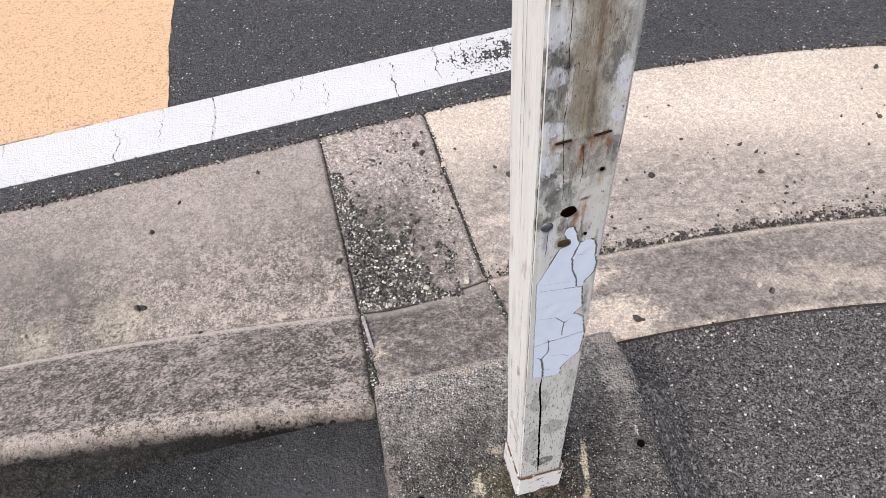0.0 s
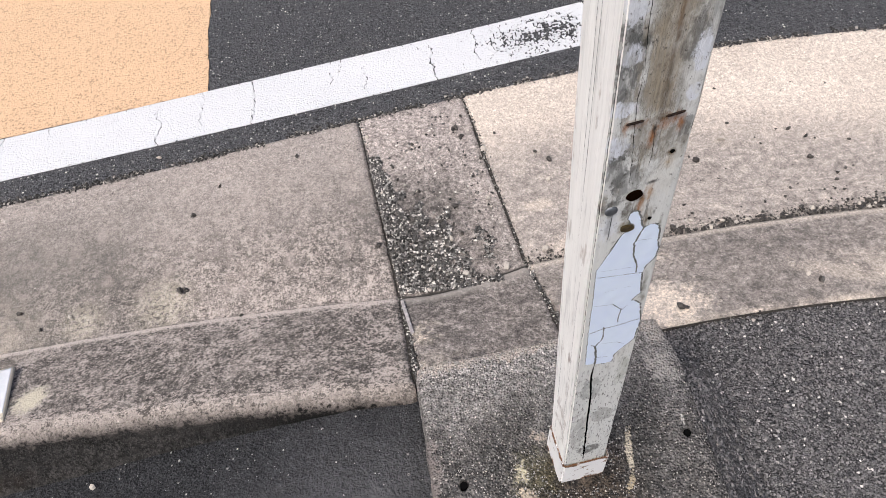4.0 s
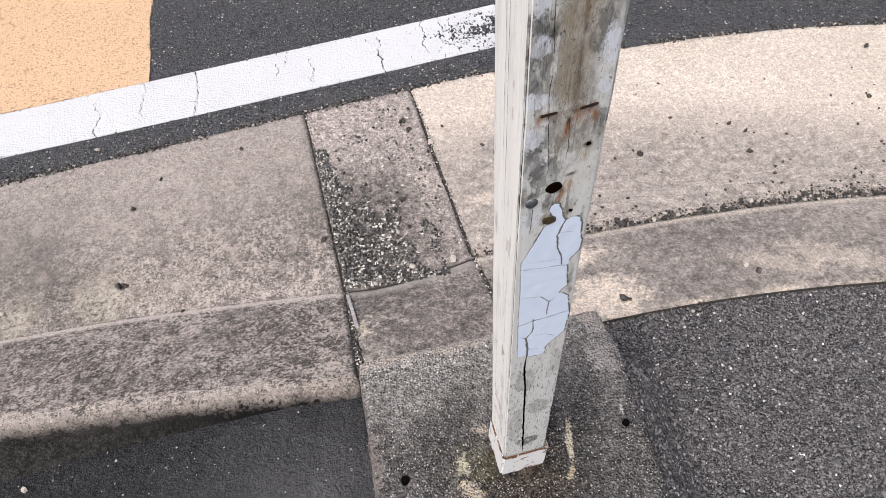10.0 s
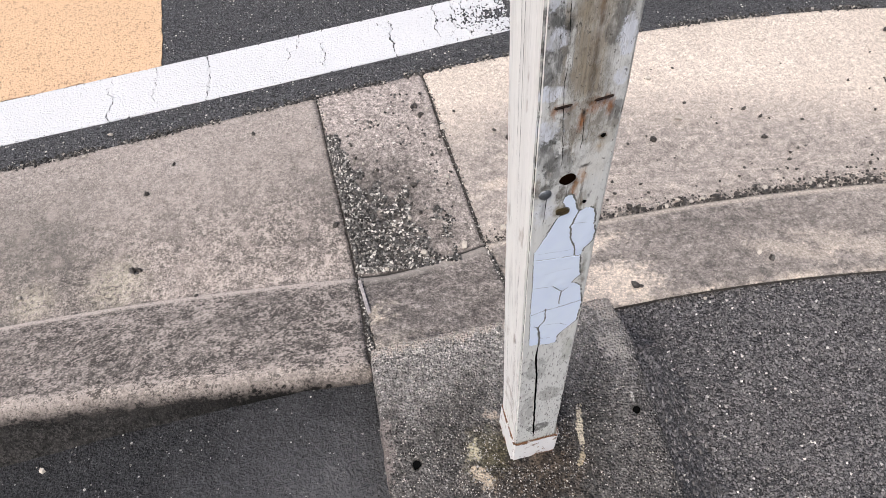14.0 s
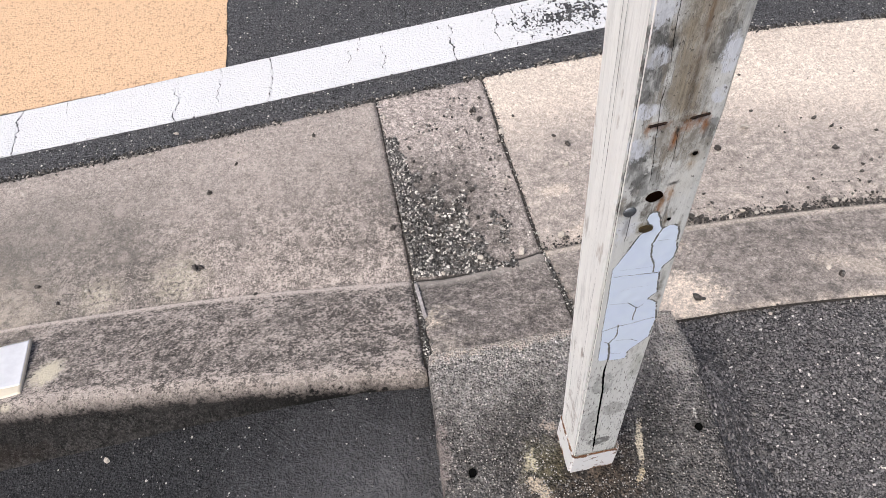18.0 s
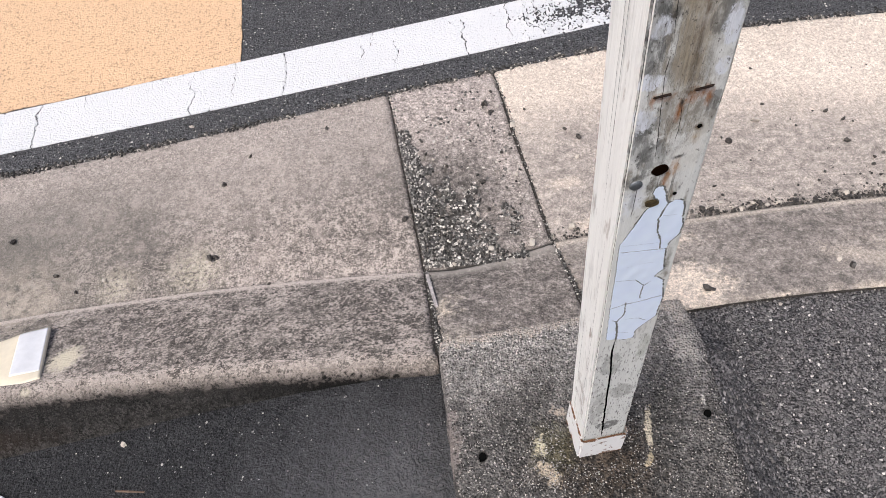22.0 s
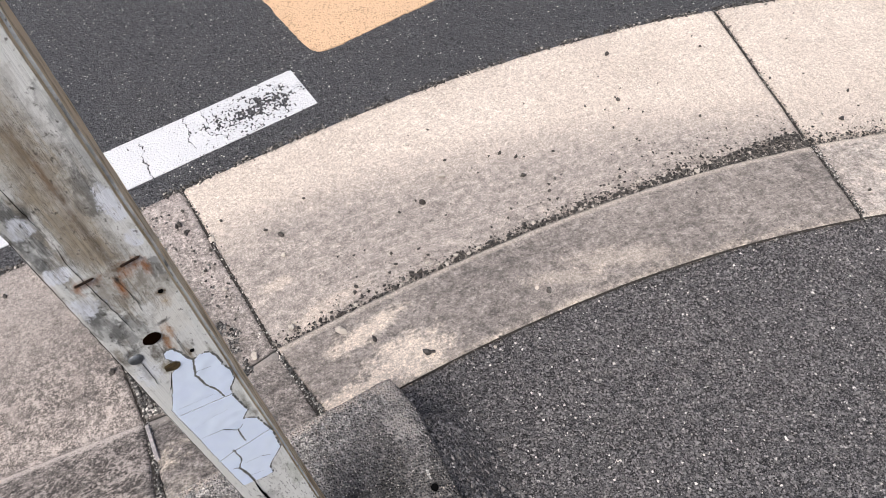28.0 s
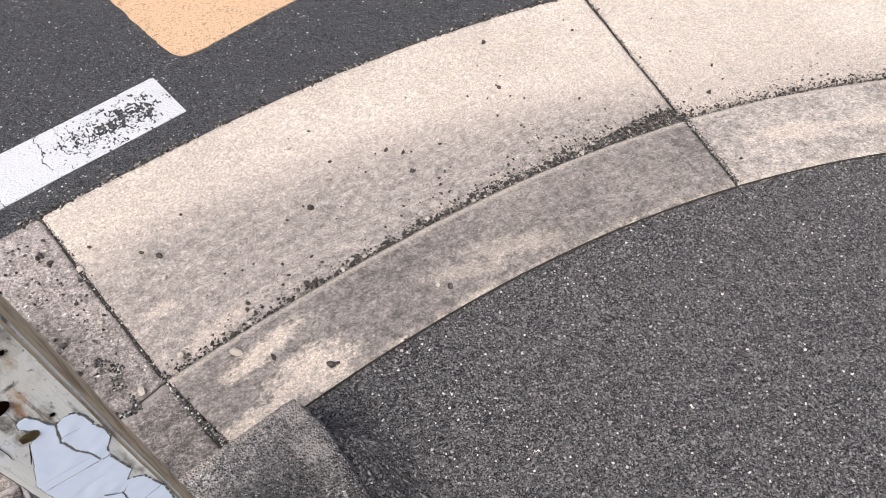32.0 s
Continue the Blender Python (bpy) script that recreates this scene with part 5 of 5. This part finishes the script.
stones([(0.406, 0.833, 5), (0.495, 0.746, 6), (0.507, 0.742, 4), (0.800, 0.781, 5), (0.418, 1.000, 4), (0.410, 0.985, 4), (1.646, 0.721, 3), (-1.081, 1.004, 5), (-0.951, 0.907, 4), (-0.894, 0.861, 3), (-0.587, 0.927, 6), (-0.575, 0.93, 4),
        (-0.581, 1.134, 4), (-0.524, 1.217, 3), (-0.334, 1.290, 4), (-0.133, 1.002, 5), (-0.442, 0.852, 3), (0.076, 1.339, 5), (0.068, 1.337, 4)],
       DARK, "small dark stone lying on the concrete", "stones on the concrete")
stones([(0.347, 0.889, 7), (0.782, 0.801, 4), (-0.668, 0.478, 4), (0.63, 0.70, 3)], PALE, "small flat pale stone", "stones on the concrete")

more = []
for _ in range(90):
    x = 0.3 + 1.36 * rng.random() ** 0.8
    more.append((x, invert_east(x) + 0.005 + 0.022 * rng.random() ** 2 + 0.02 * smooth_step(x, 0.9, 1.6) * rng.random(), rng.uniform(2.4, 5.0)))
pale_more = []
for _ in range(26):
    x = 0.32 + 1.34 * rng.random()
    pale_more.append((x, invert_east(x) + 0.006 + 0.03 * rng.random() ** 2, rng.uniform(2.2, 4.6)))
stones(pale_more, PALE, "pale gravel stone in the drift along the channel invert", "stones in the drift")
stones(more, DARK, "dark gravel stone in the drift along the channel invert", "stones in the drift")
more = []
for _ in range(60):
    v, w = rng.uniform(0.12, 0.97), rng.random()
    x = lerp(lerp(-0.165, -0.078, v), lerp(0.095, 0.198, v), w ** 1.3)
    more.append((x, lerp(lip(x), 0.90, v), rng.uniform(1.8, 4.6)))
stones(more[:30], DARK, "dark gravel stone on the patched concrete strip", "stones on the patched strip")
stones(more[50:], PALE, "pale gravel stone on the patched concrete strip", "stones on the patched strip")
more = [(rng.uniform(0.5, 2.1), 0, rng.uniform(1.5, 3.2)) for _ in range(40)]
more = [(x, lerp(invert_east(x) + 0.05, lip(x) - 0.05, rng.random() ** 1.6), r) for x, _, r in more]
stones(more, DARK, "tiny dark stone lying in the channel", "stones in the channel")

# a dry twig on the near asphalt
bm = bmesh.new()
bmesh.ops.create_cone(bm, cap_ends=True, segments=8, radius1=0.0022, radius2=0.0016, depth=0.055)
for v in bm.verts:
    v.co.x += 0.002 * math.sin(v.co.z * 60)
twig = part("twig", bm, STICK, None)
twig.matrix_world = pose(-0.632, 0.388, yard_z(-0.63, 0.39) + 0.003, 90, 0, 81)
tagged(twig, "short dry brown twig on the asphalt", "twig")


# ---- gravel and grit ----
def gravel(name, places, material, label):
    """Many small broken grains in one mesh: places are (x, y, z, radius)."""
    verts, faces = [], []
    for x, y, z, r in places:
        b = len(verts)
        a = rng.uniform(0, 6.3)
        for k in range(4):
            t = a + k * math.pi / 2 + rng.uniform(-0.5, 0.5)
            q = r * rng.uniform(0.7, 1.3)
            verts.append((x + q * math.cos(t), y + q * math.sin(t), z + r * rng.uniform(-0.15, 0.45)))
        verts.append((x + r * rng.uniform(-0.4, 0.4), y + r * rng.uniform(-0.4, 0.4), z + r * rng.uniform(0.6, 1.1)))
        verts.append((x, y, z - r * 0.7))
        for k in range(4):
            n = (k + 1) % 4
            faces += [(b + k, b + n, b + 4), (b + n, b + k, b + 5)]
    me = bpy.data.meshes.new(name)
    me.from_pydata(verts, [], faces)
    me.materials.append(material)
    me.update()
    return tagged(new(name, me), label, "gravel", kind="stuff")


def size(lo, hi, bias=2.5):
    return lo + (hi - lo) * rng.random() ** bias


heap = []
for _ in range(9500):
    v = 1 - 0.74 * rng.random() ** 1.25
    reach = 0.07 + 0.60 * smooth_step(v, 0.32, 0.90)
    w = rng.random() ** 1.15 * 1.4 * reach
    if 1.3 * noise.noise((v * 6, w * 7, 3)) + 0.8 * noise.noise((v * 17, w * 16, 1)) < -1.0 + 1.05 * w / reach:
        continue
    x0, x1 = lerp(-0.174, -0.086, v), lerp(0.102, 0.205, v)
    x = lerp(x0, x1, w)
    y = lerp(lip(x), 0.872, v)
    r = size(0.0013, 0.0052, 1.7)
    heap.append((x, y, surface_z(x, y) + r * 0.4 + 0.005 * rng.random() * smooth_step(v, 0.4, 0.8) * (1 - min(1.0, w / reach)), r))
for _ in range(420):
    v, w = rng.uniform(0.08, 0.98), rng.random()
    x = lerp(lerp(-0.172, -0.084, v), lerp(0.098, 0.20, v), w)
    y = lerp(lip(x), 0.895, v)
    r = size(0.0009, 0.0050, 2.2)
    heap.append((x, y, surface_z(x, y) + r * 0.3, r))
gravel("gravel", heap, GRIT_MIXED, "loose grey road gravel heaped on the patched strip")

drift = []
for _ in range(13000):
    x = 0.20 + 2.6 * rng.random()
    dense = 0.30 + 0.7 * smooth_step(x, 0.55, 1.35) * (1 - 0.75 * smooth_step(x, 1.66, 1.75))
    if rng.random() > dense:
        continue
    wide = 0.009 + 0.017 * smooth_step(x, 0.7, 1.5) * (1 - 0.5 * smooth_step(x, 1.66, 1.8)) * (0.6 + 0.8 * abs(noise.noise((x * 9, 0, 0))))
    d = rng.expovariate(1 / wide)
    if d > 0.16:
        continue
    y = invert_east(x) + 0.003 + d
    r = size(0.0008, 0.0048, 3.0)
    drift.append((x, y, surface_z(x, y) + r * 0.35 + 0.004 * rng.random() * (d < 0.02), r))
for _ in range(1100):
    x = 0.3 + 2.4 * rng.random()
    d = 0.02 + 0.14 * rng.random() ** 2
    if noise.noise((x * 5, d * 12, 4)) < 0.05:
        continue
    y = invert_east(x) + d
    r = size(0.0009, 0.0034)
    drift.append((x, y, surface_z(x, y) + r * 0.35, r))
for _ in range(2600):
    x = 1.66 - 0.42 * rng.random() ** 1.4
    d = (0.008 + 0.05 * smooth_step(x, 1.25, 1.64)) * rng.random() ** 1.2
    y = invert_east(x) + 0.002 + d
    r = size(0.0009, 0.0042, 1.8)
    drift.append((x, y, surface_z(x, y) + r * 0.4 + 0.004 * rng.random(), r))
gravel("gravel", drift, GRIT_DARK, "dark grit and gravel washed along the channel invert")

crumbs = []
for _ in range(7500):
    x = -1.5 + 4.2 * rng.random()
    y = lip(x) + rng.gauss(0.004, 0.006)
    if noise.noise((x * 14, 0, 7)) < -0.15:
        continue
    r = size(0.0010, 0.0050)
    crumbs.append((x, y, max(surface_z(x, y), 0.0) + r * 0.3, r))
for _ in range(900):
    x = 0.43 + 2.0 * rng.random()
    y = back_east(x) + rng.gauss(-0.003, 0.004)
    r = size(0.0008, 0.0030)
    crumbs.append((x, y, 0.014 + r * 0.3, r))
gravel("grit", crumbs, GRIT_DARK, "crumbs of broken asphalt along the concrete edges")

seams = []
for x_lip, x_inv, x_back, end in ((-0.172, -0.084, -0.050, 0.60), (0.105, 0.208, 0.273, 0.63), (1.775, 1.667, 1.560, 0.652)):
    for _ in range(1300):
        v = 2 * rng.random()
        y1 = (invert_west(x_inv) + invert_east(x_inv)) / 2 if x_inv < 1 else invert_east(x_inv)
        x = (lerp(x_lip, x_inv, v) if v < 1 else lerp(x_inv, x_back, v - 1)) + rng.gauss(0.001, 0.0040 if x_inv < 1 else 0.005)
        y = lerp(lip(x_lip), y1, v) if v < 1 else lerp(y1, end, v - 1)
        r = size(0.0009, 0.0032)
        seams.append((x, y, surface_z(x, y) - 0.0018 + r * 0.3, r))
gravel("grit", seams, GRIT_MIXED, "dark grit caught in the slab joints")

specks = []
for _ in range(520):
    x, v = -1.3 + 3.6 * rng.random(), rng.random()
    y = lerp(lip(x), 0.62, v)
    if y < 0.66:
        continue
    r = size(0.0006, 0.0024, 3)
    specks.append((x, y, surface_z(x, y) + r * 0.3, r))
gravel("grit", specks, GRIT_DARK, "sparse dark grit scattered over the concrete")

chips = []
for _ in range(6400):
    x, y = -1.2 + 3.7 * rng.random(), -0.25 + 1.0 * rng.random()
    limit = back_east(x) if x > 0.45 else foot_west(x)
    if y > limit - 0.012 or -0.07 < x < 0.5:
        continue
    if x < 0 and rng.random() < 0.95:
        continue
    r = size(0.0011, 0.0042 if x > 0 else 0.0016, 2.6)
    chips.append((x, y, yard_z(x, y) + r * (0.1 if x > 0 else 0.25), r))
gravel("stone_chips", chips, grit("pale_chips", (0.025, 0.024, 0.024), (0.26, 0.245, 0.235), (0.84, 0.81, 0.76), 0.65), "pale loose chips on the near asphalt")

lumps = []
for _ in range(900):
    y = 0.05 + 0.57 * rng.random()
    x = pad_east(y) + 0.004 + 0.13 * rng.random() ** 0.8
    r = size(0.0014, 0.0055, 2.0)
    lumps.append((x, y, yard_z(x, y) + r * 0.1, r))
gravel("gravel", lumps, grit("bitumen_crumbs", (0.030, 0.028, 0.028), (0.12, 0.113, 0.112), (0.30, 0.28, 0.26), 0.4, 0.04), "coarse dark asphalt crumbs banked against the footing")


# ---- stones bound in the asphalt and the concrete ----
dice = np.random.default_rng(11)


def bedded(name, spots, rise, material, label, category):
    """Flat-topped broken stones bedded in a surface: spots are (x, y, z, radius) rows."""
    spots = np.array(spots)
    n = len(spots)
    turn = dice.uniform(0, 6.283, n)[:, None] + np.arange(5) * 1.2566 + dice.uniform(-0.4, 0.4, (n, 5))
    reach = spots[:, 3:4] * dice.uniform(0.7, 1.3, (n, 5))
    squash, way = dice.uniform(0.55, 1.0, (n, 1)), dice.uniform(0, 6.283, (n, 1))
    u, v = reach * np.cos(turn), reach * np.sin(turn) * squash
    dx, dy = u * np.cos(way) - v * np.sin(way), u * np.sin(way) + v * np.cos(way)
    tilt = dice.uniform(-0.45, 0.45, (n, 2))
    verts = np.zeros((n, 10, 3))
    verts[:, :5, 0], verts[:, :5, 1], verts[:, :5, 2] = spots[:, :1] + dx, spots[:, 1:2] + dy, spots[:, 2:3] - spots[:, 3:4] * 0.5
    verts[:, 5:, 0], verts[:, 5:, 1] = spots[:, :1] + 0.62 * dx, spots[:, 1:2] + 0.62 * dy
    verts[:, 5:, 2] = spots[:, 2:3] + spots[:, 3:4] * rise * dice.uniform(0.5, 1.3, (n, 1)) + tilt[:, :1] * dx + tilt[:, 1:] * dy
    faces = []
    for b in range(0, 10 * n, 10):
        faces.append((b + 5, b + 6, b + 7, b + 8, b + 9))
        for k in range(5):
            m = (k + 1) % 5
            faces.append((b + k, b + m, b + m + 5, b + k + 5))
    me = bpy.data.meshes.new(name)
    me.from_pydata(verts.reshape(-1, 3).tolist(), [], faces)
    me.materials.append(material)
    me.update()
    return tagged(new(name, me), label, category, kind="stuff")


def relief(x, y):
    return 0.0022 * noise.noise((x * 9, y * 9, 0))


spots = []
while len(spots) < 46000:
    x, y = 0.40 + 2.35 * rng.random(), -0.14 + 1.0 * rng.random()
    if y > back_east(x) - 0.003 or x < pad_east(y) + 0.004 or y < 0.34 - 0.55 * (x - 0.4) or y < 0.55 * (x - 1.3) - 0.14:
        continue
    spots.append((x, y, yard_z(x, y) + relief(x, y) - 0.0006, size(0.0013, 0.0046, 2.0)))
bedded("asphalt_stones", spots, 0.5, ROAD_STONES, "grey crushed stones bound in dark bitumen", "asphalt")
spots = []
while len(spots) < 9000:
    x, y = -1.0 + 1.0 * rng.random(), 0.28 + 0.34 * rng.random()
    if y > foot_west(x) - 0.006 or x > lerp(-0.05, -0.008, (0.59 - y) / 0.55):
        continue
    spots.append((x, y, yard_z(x, y) + relief(x, y) - 0.0003, size(0.0008, 0.0026, 1.6)))
bedded("asphalt_stones", spots, 0.40, FINE_STONES, "fine dark stones bound in smooth bitumen", "asphalt")
spots = []
while len(spots) < 11000:
    b, a = rng.random(), rng.random()
    y = lerp(lerp(0.586, 0.645, a), 0.20, b)
    x = lerp(lerp(-0.046, 0.0, (0.59 - y) / 0.55), pad_east(y), a)
    worn = 0.5 + 0.5 * noise.noise((x * 7, y * 7, 3)) + 0.6 * smooth_step(y - 0.137 * x, 0.40, 0.56) - 0.25 * smooth_step(x, 0.15, 0.35)
    if rng.random() > worn or math.hypot(x - 0.387, y - 0.427) < 0.011 or math.hypot(x - 0.019, y - 0.375) < 0.011 or (abs(x - 0.2018) < 0.05 and abs(y - 0.4053) < 0.05):
        continue
    z = PAD_Z + 0.0016 * noise.noise((x * 45, y * 45, 0)) + 0.003 * noise.noise((x * 11, y * 11, 2))
    z -= 0.006 * max(0.0, 1 - (min(a, 1 - a) * 0.43) / 0.02) ** 2 + 0.004 * max(0.0, 1 - b * 0.42 / 0.012) ** 2
    spots.append((x, y, z - 0.0004, size(0.0008, 0.0022, 1.5)))
bedded("aggregate", spots, 0.5, AGGREGATE, "pale aggregate bared in the worn footing", "aggregate")
